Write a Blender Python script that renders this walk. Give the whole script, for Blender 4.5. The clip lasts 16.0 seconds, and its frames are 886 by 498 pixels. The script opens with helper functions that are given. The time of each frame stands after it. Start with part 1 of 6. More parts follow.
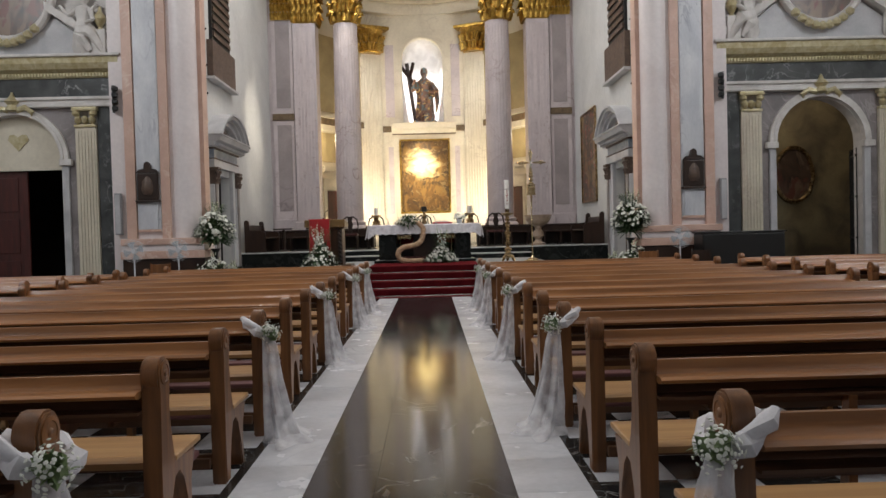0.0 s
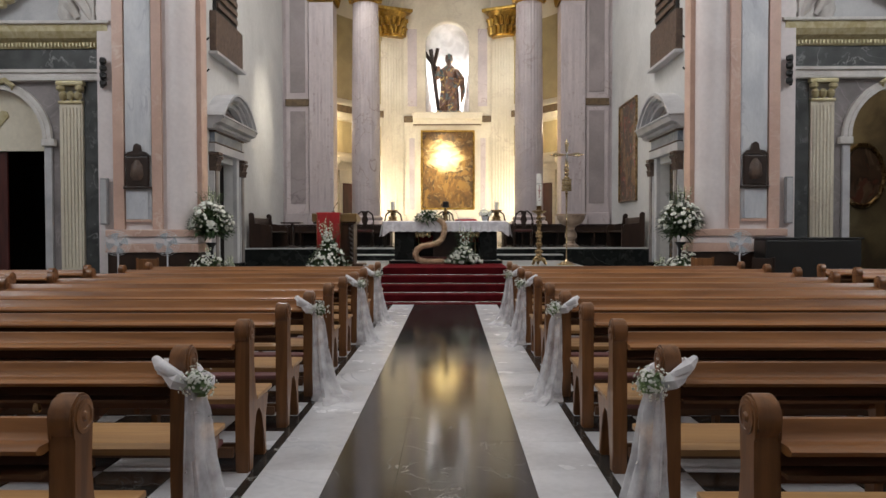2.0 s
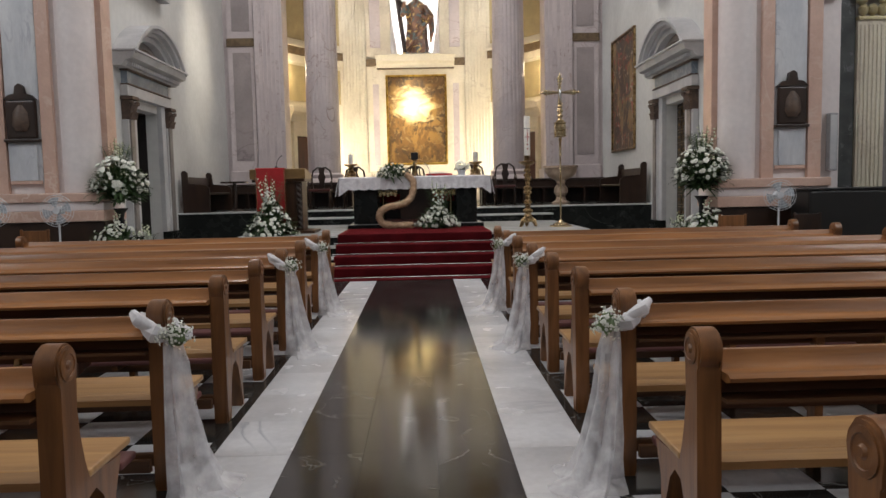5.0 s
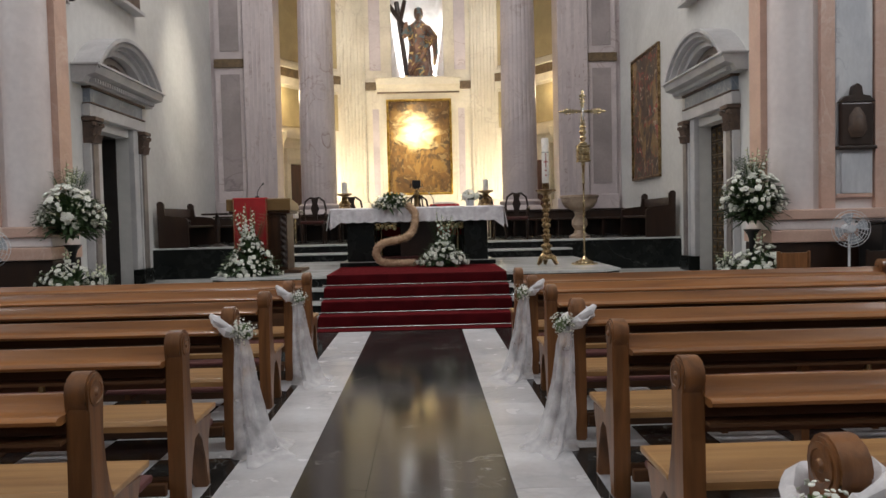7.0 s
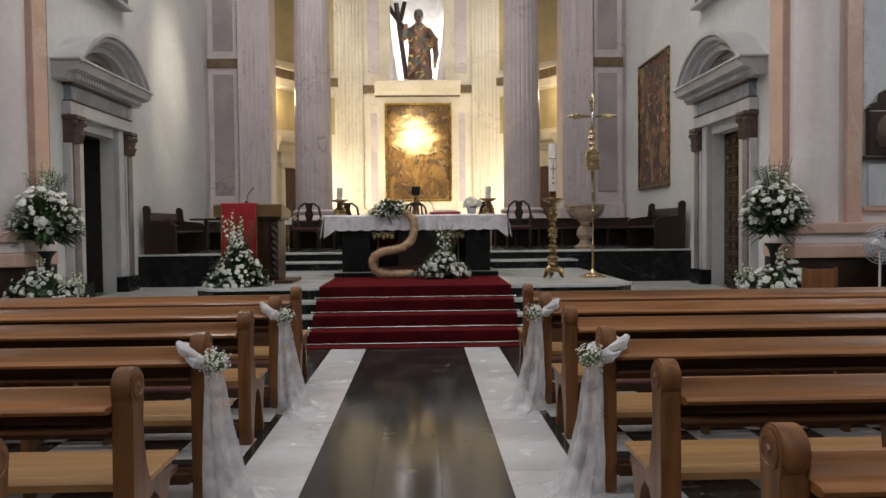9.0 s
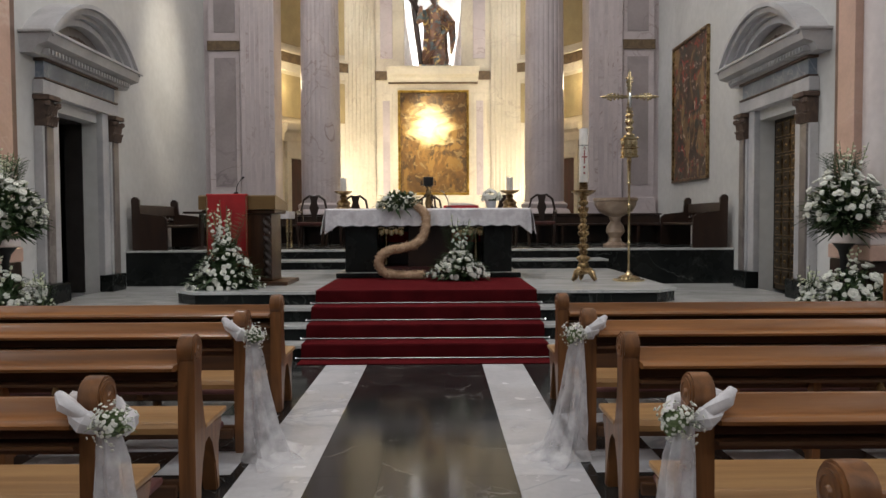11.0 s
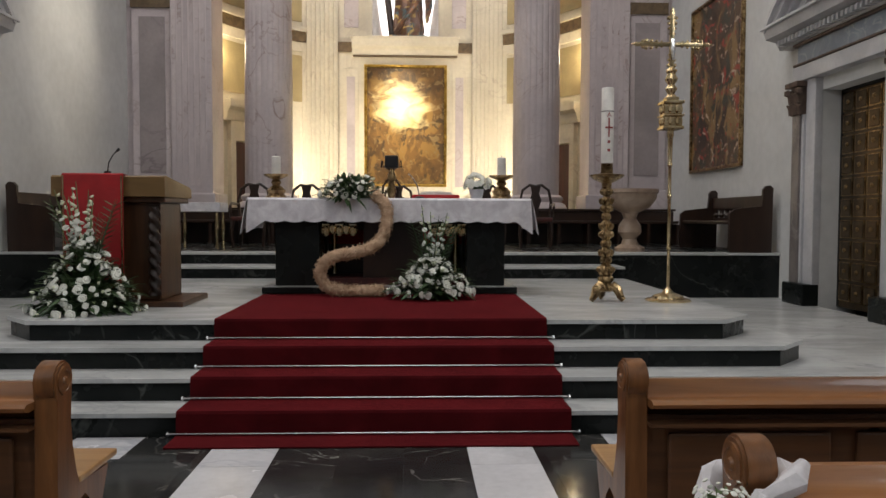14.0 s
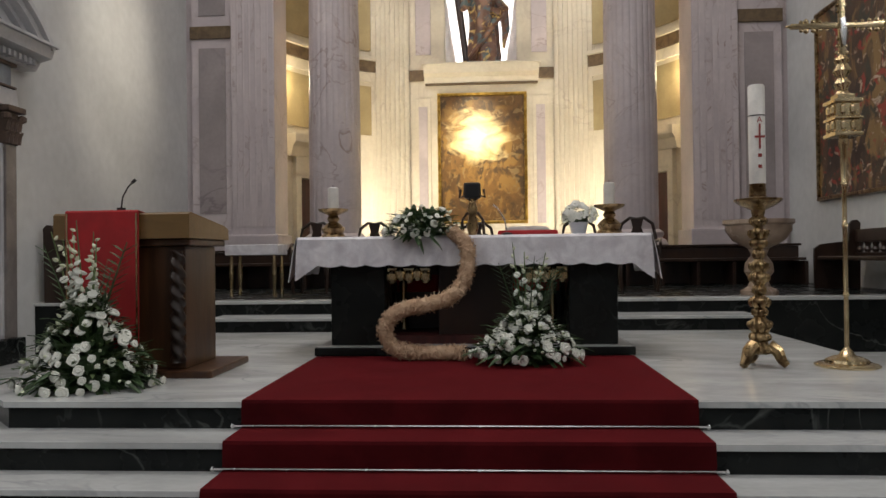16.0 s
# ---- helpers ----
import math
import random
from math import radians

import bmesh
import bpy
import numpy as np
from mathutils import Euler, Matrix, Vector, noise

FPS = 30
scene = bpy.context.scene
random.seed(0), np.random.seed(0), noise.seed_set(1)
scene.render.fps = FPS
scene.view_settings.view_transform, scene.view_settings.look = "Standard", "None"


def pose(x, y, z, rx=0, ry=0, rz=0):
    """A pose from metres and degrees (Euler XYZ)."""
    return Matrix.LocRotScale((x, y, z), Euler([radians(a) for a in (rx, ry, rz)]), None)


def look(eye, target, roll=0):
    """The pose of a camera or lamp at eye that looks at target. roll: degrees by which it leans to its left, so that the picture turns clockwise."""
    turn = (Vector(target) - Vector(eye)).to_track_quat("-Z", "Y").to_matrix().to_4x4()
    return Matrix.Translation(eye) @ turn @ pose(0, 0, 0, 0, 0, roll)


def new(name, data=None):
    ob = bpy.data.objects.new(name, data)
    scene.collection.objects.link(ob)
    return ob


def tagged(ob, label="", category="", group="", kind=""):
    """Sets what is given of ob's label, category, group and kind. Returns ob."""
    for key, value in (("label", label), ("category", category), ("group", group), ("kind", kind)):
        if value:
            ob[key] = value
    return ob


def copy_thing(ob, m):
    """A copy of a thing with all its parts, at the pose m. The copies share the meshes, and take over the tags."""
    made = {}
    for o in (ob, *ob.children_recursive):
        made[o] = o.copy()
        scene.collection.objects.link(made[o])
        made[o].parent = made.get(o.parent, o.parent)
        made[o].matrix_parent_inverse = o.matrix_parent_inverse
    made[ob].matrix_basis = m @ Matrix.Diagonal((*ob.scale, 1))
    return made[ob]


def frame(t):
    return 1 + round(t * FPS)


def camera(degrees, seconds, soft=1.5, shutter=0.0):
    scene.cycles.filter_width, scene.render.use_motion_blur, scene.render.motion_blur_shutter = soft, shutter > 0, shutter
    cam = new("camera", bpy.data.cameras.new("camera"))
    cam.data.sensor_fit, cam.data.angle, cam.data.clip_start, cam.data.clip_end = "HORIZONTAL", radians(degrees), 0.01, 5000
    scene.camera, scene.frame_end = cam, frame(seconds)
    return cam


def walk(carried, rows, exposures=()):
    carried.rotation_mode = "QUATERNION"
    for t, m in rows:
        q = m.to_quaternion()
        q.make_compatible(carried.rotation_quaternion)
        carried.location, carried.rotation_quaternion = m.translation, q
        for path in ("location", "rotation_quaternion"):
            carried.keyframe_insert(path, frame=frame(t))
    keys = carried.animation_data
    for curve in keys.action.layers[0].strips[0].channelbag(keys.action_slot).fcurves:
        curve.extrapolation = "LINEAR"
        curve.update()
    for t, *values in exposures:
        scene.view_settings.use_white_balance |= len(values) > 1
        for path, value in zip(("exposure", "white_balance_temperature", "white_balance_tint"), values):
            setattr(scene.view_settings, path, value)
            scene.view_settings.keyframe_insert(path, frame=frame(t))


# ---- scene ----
cam = camera(61.7, 16.0, soft=1.5)
PATH = [
    (0, (0.151, -0.015, 1.424), (0.184, 1.984, 1.378), -1.5),
    (0.5, (0.18, 0.496, 1.433), (0.131, 2.495, 1.423), -1.1),
    (1, (0.14, 1.01, 1.419), (0.171, 3.009, 1.385), -0.6),
    (1.5, (0.165, 1.506, 1.394), (0.163, 3.505, 1.36), -1.4),
    (2, (0.119, 1.975, 1.419), (0.098, 3.974, 1.369), -0.1),
    (2.5, (0.204, 2.426, 1.412), (0.208, 4.424, 1.313), -1.1),
    (3, (0.17, 2.923, 1.439), (0.135, 4.921, 1.366), -0.3),
    (3.5, (0.2, 3.428, 1.398), (0.243, 5.426, 1.317), -0.1),
    (3.7, (0.198, 3.601, 1.393), (0.22, 5.598, 1.299), -0.5),
    (6, (0.125, 5.799, 1.392), (0.195, 7.79, 1.212), -1.7),
    (6.5, (0.146, 6.221, 1.392), (0.146, 8.219, 1.29), -0.4),
    (7, (0.151, 6.661, 1.419), (0.195, 8.659, 1.339), -1.3),
    (7.5, (0.146, 6.957, 1.417), (0.19, 8.956, 1.384), -1.3),
    (8, (0.145, 7.211, 1.45), (0.182, 9.211, 1.44), 0.2),
    (8.5, (0.143, 7.262, 1.44), (0.2, 9.261, 1.382), 0.1),
    (9, (0.101, 7.335, 1.459), (0.156, 9.333, 1.396), -0.6),
    (11.5, (0.162, 9.118, 1.46), (0.169, 11.116, 1.373), -0.2),
    (12, (0.169, 9.574, 1.461), (0.239, 11.571, 1.363), -1.3),
    (12.5, (0.221, 10.056, 1.448), (0.225, 12.054, 1.373), -0.8),
    (13, (0.236, 10.558, 1.436), (0.302, 12.553, 1.324), -0.6),
    (13.5, (0.236, 11.049, 1.442), (0.326, 13.045, 1.361), 0.3),
    (14, (0.261, 11.56, 1.442), (0.335, 13.556, 1.357), 0.2),
    (14.5, (0.216, 11.998, 1.457), (0.244, 13.996, 1.374), -0.9),
    (15, (0.205, 12.415, 1.484), (0.203, 14.414, 1.42), -0.4),
    (15.5, (0.145, 12.755, 1.478), (0.088, 14.754, 1.472), -0.7),
    (16, (0.148, 13.129, 1.467), (0.022, 15.125, 1.487), -0.7),
]
walk(cam, [(t, look(eye, target, roll)) for t, eye, target, roll in PATH],
     exposures=[(0, 0.17), (6, 0.08), (9, -0.03), (13.5, -0.12), (16, -0.24)])

# ---- world and lights ----
world = bpy.data.worlds.new("sky")
scene.world = world
world.use_nodes = True
sky = world.node_tree.nodes.new("ShaderNodeTexSky")
sky.sky_type, sky.sun_disc, sky.sun_elevation, sky.sun_rotation = "NISHITA", False, radians(40), radians(120)
world.node_tree.links.new(sky.outputs[0], world.node_tree.nodes["Background"].inputs[0])
world.node_tree.nodes["Background"].inputs[1].default_value = 0.08


def lamp(name, kind, place, target, power, colour, size=0.2, size_y=None, cone=60, blend=0.6):
    data = bpy.data.lights.new(name, kind)
    data.energy, data.color = power, colour
    if kind == "AREA":
        data.shape, data.size, data.size_y = "RECTANGLE", size, size_y or size
    else:
        data.shadow_soft_size = size
    if kind == "SPOT":
        data.spot_size, data.spot_blend = radians(cone), blend
    ob = new(name, data)
    ob.matrix_world = look(place, target)
    return ob


WARM, COOL, SOFT = (1.0, 0.87, 0.67), (0.95, 0.97, 1.0), (1.0, 0.95, 0.92)
# cool fill lamps added in unseen high openings of the nave walls
for sx in (-1, 1):
    for wy, power in ((2.0, 170), (10.0, 270)):
        lamp("window_light", "AREA", (sx * 12.35, wy, 10.2), (0, wy + 2.0, 2.0), power * 1.4, COOL, 2.6, 3.4)
# cool fill lamp added high by the west chancel wall, which has no opening
lamp("chancel_window_light", "AREA", (-5.3, 21.3, 11.0), (5.4, 21.3, 3.2), 240, COOL, 1.8, 2.4)
# broad fill lamps added high in the vaults, out of view
for vy, power in ((3.5, 125), (9.0, 110), (17.4, 235), (20.6, 300)):
    lamp("vault_light", "AREA", (0, vy, 12.6), (0, vy + 0.3, 0), power, SOFT, 5.0, 4.0)
# floodlights hidden behind the columns, turned on the apse
for sx in (-1, 1):
    lamp("apse_flood", "SPOT", (sx * 2.72, 27.55, 1.7), (sx * 1.5, 30.0, 3.4), 600, WARM, 0.15, cone=110, blend=0.9)
    lamp("apse_high_flood", "SPOT", (sx * 2.72, 27.5, 7.0), (sx * 0.9, 30.0, 7.4), 110, SOFT, 0.2, cone=120, blend=0.9)
    lamp("niche_lamp", "AREA", (sx * 0.66, 30.62, 7.0), (sx * 0.1, 31.2, 7.2), 28, (0.95, 0.97, 1.0), 0.12, 2.2)
    lamp("ambulatory_lamp", "POINT", (sx * 3.9, 27.6, 5.0), (0, 0, 0), 70, (1.0, 0.84, 0.55), 0.2)
lamp("picture_lamp", "SPOT", (-0.1, 27.3, 6.6), (-0.15, 30.05, 4.0), 2300, (1.0, 0.86, 0.60), 0.05, cone=34, blend=1.0)
lamp("wall_spot", "SPOT", (-1.2, 23.7, 9.4), (-5.43, 23.95, 4.75), 1350, (1.0, 0.90, 0.74), 0.35, cone=28, blend=1.0)
lamp("column_spot", "SPOT", (-2.4, 24.6, 11.6), (-2.7, 26.4, 7.4), 420, (1.0, 0.92, 0.8), 0.08, cone=26, blend=1.0)
# unseen point lamp added to lift the eastern chapel's interior
lamp("chapel_lamp", "POINT", (9.3, 19.2, 5.2), (0, 0, 0), 26, (1.0, 0.88, 0.70), 0.2)


# ---- materials ----
def material(name, base, second=None, scale=3.0, rough=0.5, metal=0.0, bump=0.0, bump_scale=60.0, kind="noise", vein=None,
             vein_scale=1.2, vein_width=0.03, stretch=(1, 1, 1), vary=0.0, coat=0.0, clear=0.0, sheen=0.0, spec=0.5, spread=(0.35, 0.65), where="Object"):
    m = bpy.data.materials.new(name)
    m.use_nodes = True
    nt = m.node_tree
    nodes, links = nt.nodes, nt.links
    bsdf = nodes["Principled BSDF"]
    bsdf.inputs["Roughness"].default_value, bsdf.inputs["Metallic"].default_value = rough, metal
    bsdf.inputs["Coat Weight"].default_value, bsdf.inputs["Sheen Weight"].default_value = coat, sheen
    bsdf.inputs["Specular IOR Level"].default_value = spec
    if where == "World":
        coords = nodes.new("ShaderNodeNewGeometry").outputs["Position"]
    else:
        coords = nodes.new("ShaderNodeTexCoord").outputs["Object"]
    place = nodes.new("ShaderNodeMapping")
    place.inputs["Scale"].default_value = stretch
    links.new(coords, place.inputs["Vector"])
    if vary:
        info = nodes.new("ShaderNodeObjectInfo")
        shift = nodes.new("ShaderNodeVectorMath")
        shift.operation = "MULTIPLY"
        shift.inputs[1].default_value = (37, 53, 71)
        links.new(info.outputs["Random"], shift.inputs[0])
        links.new(shift.outputs[0], place.inputs["Location"])

    def noise_at(size, detail=6, distort=0.0):
        n = nodes.new("ShaderNodeTexNoise")
        n.inputs["Scale"].default_value, n.inputs["Detail"].default_value, n.inputs["Distortion"].default_value = size, detail, distort
        links.new(place.outputs[0], n.inputs["Vector"])
        return n.outputs["Fac"]

    def ramp(value, a, b, low, high):
        r = nodes.new("ShaderNodeValToRGB")
        r.color_ramp.elements[0].position, r.color_ramp.elements[1].position = low, high
        r.color_ramp.elements[0].color, r.color_ramp.elements[1].color = (*a, 1), (*b, 1)
        links.new(value, r.inputs[0])
        return r.outputs[0]

    def mix(fac, a, b, mode="MIX"):
        x = nodes.new("ShaderNodeMix")
        x.data_type, x.blend_type = "RGBA", mode
        if isinstance(fac, float):
            x.inputs[0].default_value = fac
        else:
            links.new(fac, x.inputs[0])
        for slot, v in ((6, a), (7, b)):
            if isinstance(v, tuple):
                x.inputs[slot].default_value = (*v, 1)
            else:
                links.new(v, x.inputs[slot])
        return x.outputs[2]

    second = second or tuple(c * 0.82 for c in base)
    colour = ramp(noise_at(scale, 7, 0.6), base, second, *spread)
    grain = ramp(noise_at(scale * 14, 3), (0.86,) * 3, (1.0,) * 3, 0.3, 0.7)
    colour = mix(0.6, colour, grain, "MULTIPLY")
    if vein:
        v = nodes.new("ShaderNodeMath")
        v.operation, v.inputs[1].default_value = "SUBTRACT", 0.5
        links.new(noise_at(vein_scale, 5, 1.6), v.inputs[0])
        w = nodes.new("ShaderNodeMath")
        w.operation = "ABSOLUTE"
        links.new(v.outputs[0], w.inputs[0])
        line = ramp(w.outputs[0], (1, 1, 1), (0, 0, 0), 0.0, vein_width)
        patch = ramp(noise_at(vein_scale * 0.7, 2), (0, 0, 0), (1, 1, 1), 0.45, 0.7)
        colour = mix(mix(1.0, line, patch, "MULTIPLY"), colour, vein)
    if vary:
        hsv = nodes.new("ShaderNodeHueSaturation")
        rng = nodes.new("ShaderNodeMapRange")
        rng.inputs["To Min"].default_value, rng.inputs["To Max"].default_value = 1 - vary, 1 + vary
        links.new(info.outputs["Random"], rng.inputs[0])
        links.new(rng.outputs[0], hsv.inputs["Value"])
        links.new(colour, hsv.inputs["Color"])
        colour = hsv.outputs[0]
    links.new(colour, bsdf.inputs["Base Color"])
    gloss = nodes.new("ShaderNodeMapRange")
    gloss.inputs["To Min"].default_value, gloss.inputs["To Max"].default_value = max(0.02, rough * 0.8), min(1, rough * 1.25)
    links.new(noise_at(scale * 2.3, 4), gloss.inputs[0])
    links.new(gloss.outputs[0], bsdf.inputs["Roughness"])
    if bump:
        b = nodes.new("ShaderNodeBump")
        b.inputs["Strength"].default_value, b.inputs["Distance"].default_value = bump, 0.01
        links.new(noise_at(bump_scale, 4), b.inputs["Height"])
        links.new(b.outputs[0], bsdf.inputs["Normal"])
    if clear:
        thin = nodes.new("ShaderNodeBsdfTransparent")
        both = nodes.new("ShaderNodeMixShader")
        holes = ramp(noise_at(scale * 1.5, 3), (clear - 0.18,) * 3, (min(1, clear + 0.15),) * 3, 0.3, 0.7)
        links.new(holes, both.inputs[0])
        links.new(bsdf.outputs[0], both.inputs[1])
        links.new(thin.outputs[0], both.inputs[2])
        links.new(both.outputs[0], nodes["Material Output"].inputs["Surface"])
    return m


M = {}
M["black_marble"] = material("black_marble", (0.018, 0.019, 0.020), (0.040, 0.039, 0.036), 2.0, 0.11, vein=(0.40, 0.38, 0.35), vein_scale=1.6, vein_width=0.007, spec=0.33, vary=0.25, bump=0.025, bump_scale=7)
M["white_marble"] = material("white_marble", (0.72, 0.72, 0.74), (0.58, 0.58, 0.60), 1.6, 0.25, vein=(0.45, 0.46, 0.50), vein_scale=1.1, vary=0.06)
M["step_marble"] = material("step_marble", (0.62, 0.63, 0.62), (0.46, 0.47, 0.46), 1.2, 0.22, vein=(0.32, 0.33, 0.34), vein_scale=0.9, stretch=(1, 2.5, 1))
M["riser_marble"] = material("riser_marble", (0.008, 0.010, 0.010), (0.014, 0.016, 0.015), 2.0, 0.26, spec=0.2, vein=(0.13, 0.14, 0.13), vein_scale=0.9, vein_width=0.012)
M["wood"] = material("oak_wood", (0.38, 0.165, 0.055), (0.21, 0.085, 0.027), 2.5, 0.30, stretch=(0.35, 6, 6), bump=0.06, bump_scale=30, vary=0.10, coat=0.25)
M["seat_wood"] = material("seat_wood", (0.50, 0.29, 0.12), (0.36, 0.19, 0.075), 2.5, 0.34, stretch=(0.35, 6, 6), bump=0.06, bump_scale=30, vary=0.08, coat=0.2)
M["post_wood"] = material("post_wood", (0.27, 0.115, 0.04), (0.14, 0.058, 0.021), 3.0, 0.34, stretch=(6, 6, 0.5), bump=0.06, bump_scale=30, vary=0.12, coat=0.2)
# pew oak darkened in colour for the shade below the book ledge
M["shaded_wood"] = material("pew_shaded_wood", (0.13, 0.058, 0.024), (0.075, 0.034, 0.016), 2.5, 0.45, stretch=(0.35, 6, 6), bump=0.06, bump_scale=30, vary=0.1)
M["kneeler_pad"] = material("kneeler_pad", (0.16, 0.06, 0.055), None, 8, 0.5, bump=0.1)
M["dark_wood"] = material("dark_wood", (0.035, 0.017, 0.010), (0.018, 0.009, 0.006), 4, 0.35, stretch=(1, 1, 0.3), bump=0.08)
M["ambo_wood"] = material("ambo_wood", (0.085, 0.036, 0.015), (0.045, 0.019, 0.008), 3, 0.35, stretch=(4, 4, 0.5), bump=0.06)
M["ambo_top"] = material("ambo_top_wood", (0.19, 0.11, 0.038), None, 3, 0.35, stretch=(1, 5, 5))
M["carpet"] = material("red_carpet", (0.085, 0.007, 0.009), (0.055, 0.0045, 0.006), 3, 0.95, bump=0.35, bump_scale=260, spec=0.05, sheen=0.55)
M["carpet"].node_tree.nodes["Principled BSDF"].inputs["Sheen Tint"].default_value = (0.55, 0.05, 0.06, 1)
M["carpet"].node_tree.nodes["Principled BSDF"].inputs["Sheen Roughness"].default_value = 0.35
M["red_cloth"] = material("red_cloth", (0.42, 0.012, 0.015), (0.32, 0.01, 0.012), 4, 0.7, bump=0.1, bump_scale=120)
M["brass"] = material("brass", (0.72, 0.59, 0.37), (0.46, 0.35, 0.19), 7, 0.24, 1.0, bump=0.1, bump_scale=40)
M["old_brass"] = material("old_brass", (0.46, 0.33, 0.17), (0.13, 0.08, 0.04), 12, 0.28, 1.0, bump=0.15, bump_scale=40)
M["gilt"] = material("gilt", (0.66, 0.42, 0.10), (0.30, 0.17, 0.03), 9, 0.3, 0.9, bump=0.3, bump_scale=30)
M["chapel_gilt"] = material("pale_gilt", (0.62, 0.56, 0.36), (0.46, 0.38, 0.20), 7, 0.4, 0.3, bump=0.2, bump_scale=30)
M["lilac"] = material("lilac_marble", (0.60, 0.53, 0.53), (0.48, 0.42, 0.43), 0.9, 0.38, vein=(0.33, 0.25, 0.23), vein_scale=0.9, vein_width=0.018, vary=0.03, where="World")
M["lilac_dark"] = material("grey_lilac_marble", (0.36, 0.31, 0.31), (0.27, 0.235, 0.235), 1.1, 0.4, vein=(0.22, 0.18, 0.19), vein_scale=0.8, where="World")
M["wall"] = material("white_plaster", (0.66, 0.66, 0.645), (0.56, 0.56, 0.55), 0.55, 0.7, bump=0.05, bump_scale=20, where="World")
M["cream"] = material("cream_stone", (0.74, 0.68, 0.55), (0.64, 0.58, 0.46), 0.9, 0.5, bump=0.04, bump_scale=25, vein=(0.52, 0.45, 0.36), vein_scale=0.9, where="World")
M["ochre"] = material("ochre_stone", (0.45, 0.36, 0.19), (0.34, 0.27, 0.14), 1.5, 0.5, where="World")
M["band"] = material("carved_band", (0.17, 0.115, 0.06), (0.10, 0.065, 0.035), 9, 0.5, bump=0.3, bump_scale=18, where="World")
M["pink"] = material("pink_marble", (0.66, 0.45, 0.36), (0.55, 0.36, 0.285), 1.6, 0.35, vein=(0.70, 0.56, 0.48), vein_scale=1.4, where="World")
M["pale_pink"] = material("pale_pink_marble", (0.80, 0.74, 0.73), (0.72, 0.65, 0.64), 0.8, 0.4, where="World")
M["panel_marble"] = material("veined_marble", (0.68, 0.69, 0.71), (0.52, 0.54, 0.58), 1.4, 0.3, vein=(0.33, 0.34, 0.40), vein_scale=1.3, vein_width=0.025, stretch=(1.6, 1.6, 0.6), where="World")
M["green_black"] = material("dark_green_marble", (0.045, 0.05, 0.05), (0.09, 0.095, 0.095), 2.2, 0.25, vein=(0.40, 0.40, 0.40), vein_scale=1.6, vein_width=0.018, where="World")
M["grey_stone"] = material("grey_stone", (0.57, 0.565, 0.57), (0.43, 0.43, 0.445), 1.6, 0.5, bump=0.1, where="World")
M["blue_marble"] = material("blue_grey_marble", (0.27, 0.32, 0.38), (0.17, 0.21, 0.26), 3, 0.35, vein=(0.45, 0.48, 0.52), vein_scale=2, where="World")
M["brown_capital"] = material("brown_stone", (0.13, 0.085, 0.06), (0.07, 0.045, 0.035), 9, 0.5, bump=0.3)
M["taupe_pink"] = material("brown_pink_marble", (0.24, 0.15, 0.115), (0.16, 0.10, 0.075), 2.0, 0.4, vein=(0.36, 0.25, 0.2), vein_scale=1.6, where="World")
M["mauve"] = material("mauve_grey_marble", (0.30, 0.27, 0.27), (0.20, 0.18, 0.18), 1.8, 0.35, vein=(0.42, 0.38, 0.38), vein_scale=1.5, where="World")
M["taupe"] = material("taupe_marble", (0.23, 0.205, 0.19), (0.15, 0.13, 0.125), 2.5, 0.35, vein=(0.33, 0.30, 0.28), vein_scale=2, where="World")
M["chapel_plaster"] = material("yellowed_plaster", (0.34, 0.28, 0.16), (0.16, 0.125, 0.08), 1.3, 0.6, bump=0.1, where="World")
M["stucco"] = material("white_stucco", (0.70, 0.67, 0.64), (0.55, 0.52, 0.49), 2.5, 0.6, bump=0.2, bump_scale=14)
M["black"] = material("black_lacquer", (0.012, 0.012, 0.012), None, 5, 0.4)
# near-black colour standing in for the unlit space behind openings
M["painted_dark"] = material("painted_darkness", (0.02, 0.016, 0.014), None, 2, 0.8)
M["red_door"] = material("dark_red_wood", (0.085, 0.018, 0.014), (0.05, 0.012, 0.01), 3, 0.45, stretch=(5, 5, 0.6))
M["bronze_door"] = material("bronze_door", (0.05, 0.035, 0.02), (0.10, 0.065, 0.03), 6, 0.35, 0.6, bump=0.2)
M["cloth"] = material("white_lace", (0.78, 0.76, 0.78), (0.60, 0.57, 0.60), 9, 0.8, bump=0.3, bump_scale=50)
M["tulle"] = material("white_tulle", (0.86, 0.84, 0.85), (0.74, 0.72, 0.74), 6, 0.8, clear=0.57, where="World")
M["ribbon"] = material("white_organza", (0.90, 0.88, 0.90), (0.78, 0.76, 0.78), 7, 0.6, clear=0.2, where="World")
M["leaf"] = material("leaf", (0.055, 0.10, 0.035), (0.028, 0.058, 0.02), 9, 0.5, vary=0.2)
M["pale_leaf"] = material("pale_leaf", (0.16, 0.22, 0.085), (0.08, 0.13, 0.045), 9, 0.5, vary=0.2)
M["petal"] = material("white_petal", (0.86, 0.86, 0.80), (0.74, 0.76, 0.66), 12, 0.6, vary=0.05)
M["bud"] = material("cream_bud", (0.72, 0.76, 0.52), (0.80, 0.82, 0.66), 12, 0.6, vary=0.08)
M["wax"] = material("candle_wax", (0.83, 0.80, 0.74), None, 6, 0.45)
M["raffia"] = material("raffia", (0.66, 0.47, 0.31), (0.44, 0.28, 0.17), 14, 0.8, bump=0.6, bump_scale=60)
M["stone_font"] = material("font_stone", (0.40, 0.30, 0.22), (0.28, 0.20, 0.15), 5, 0.35, vein=(0.5, 0.4, 0.32), vein_scale=3)
M["grille"] = material("iron", (0.03, 0.03, 0.03), None, 6, 0.5, 0.5)
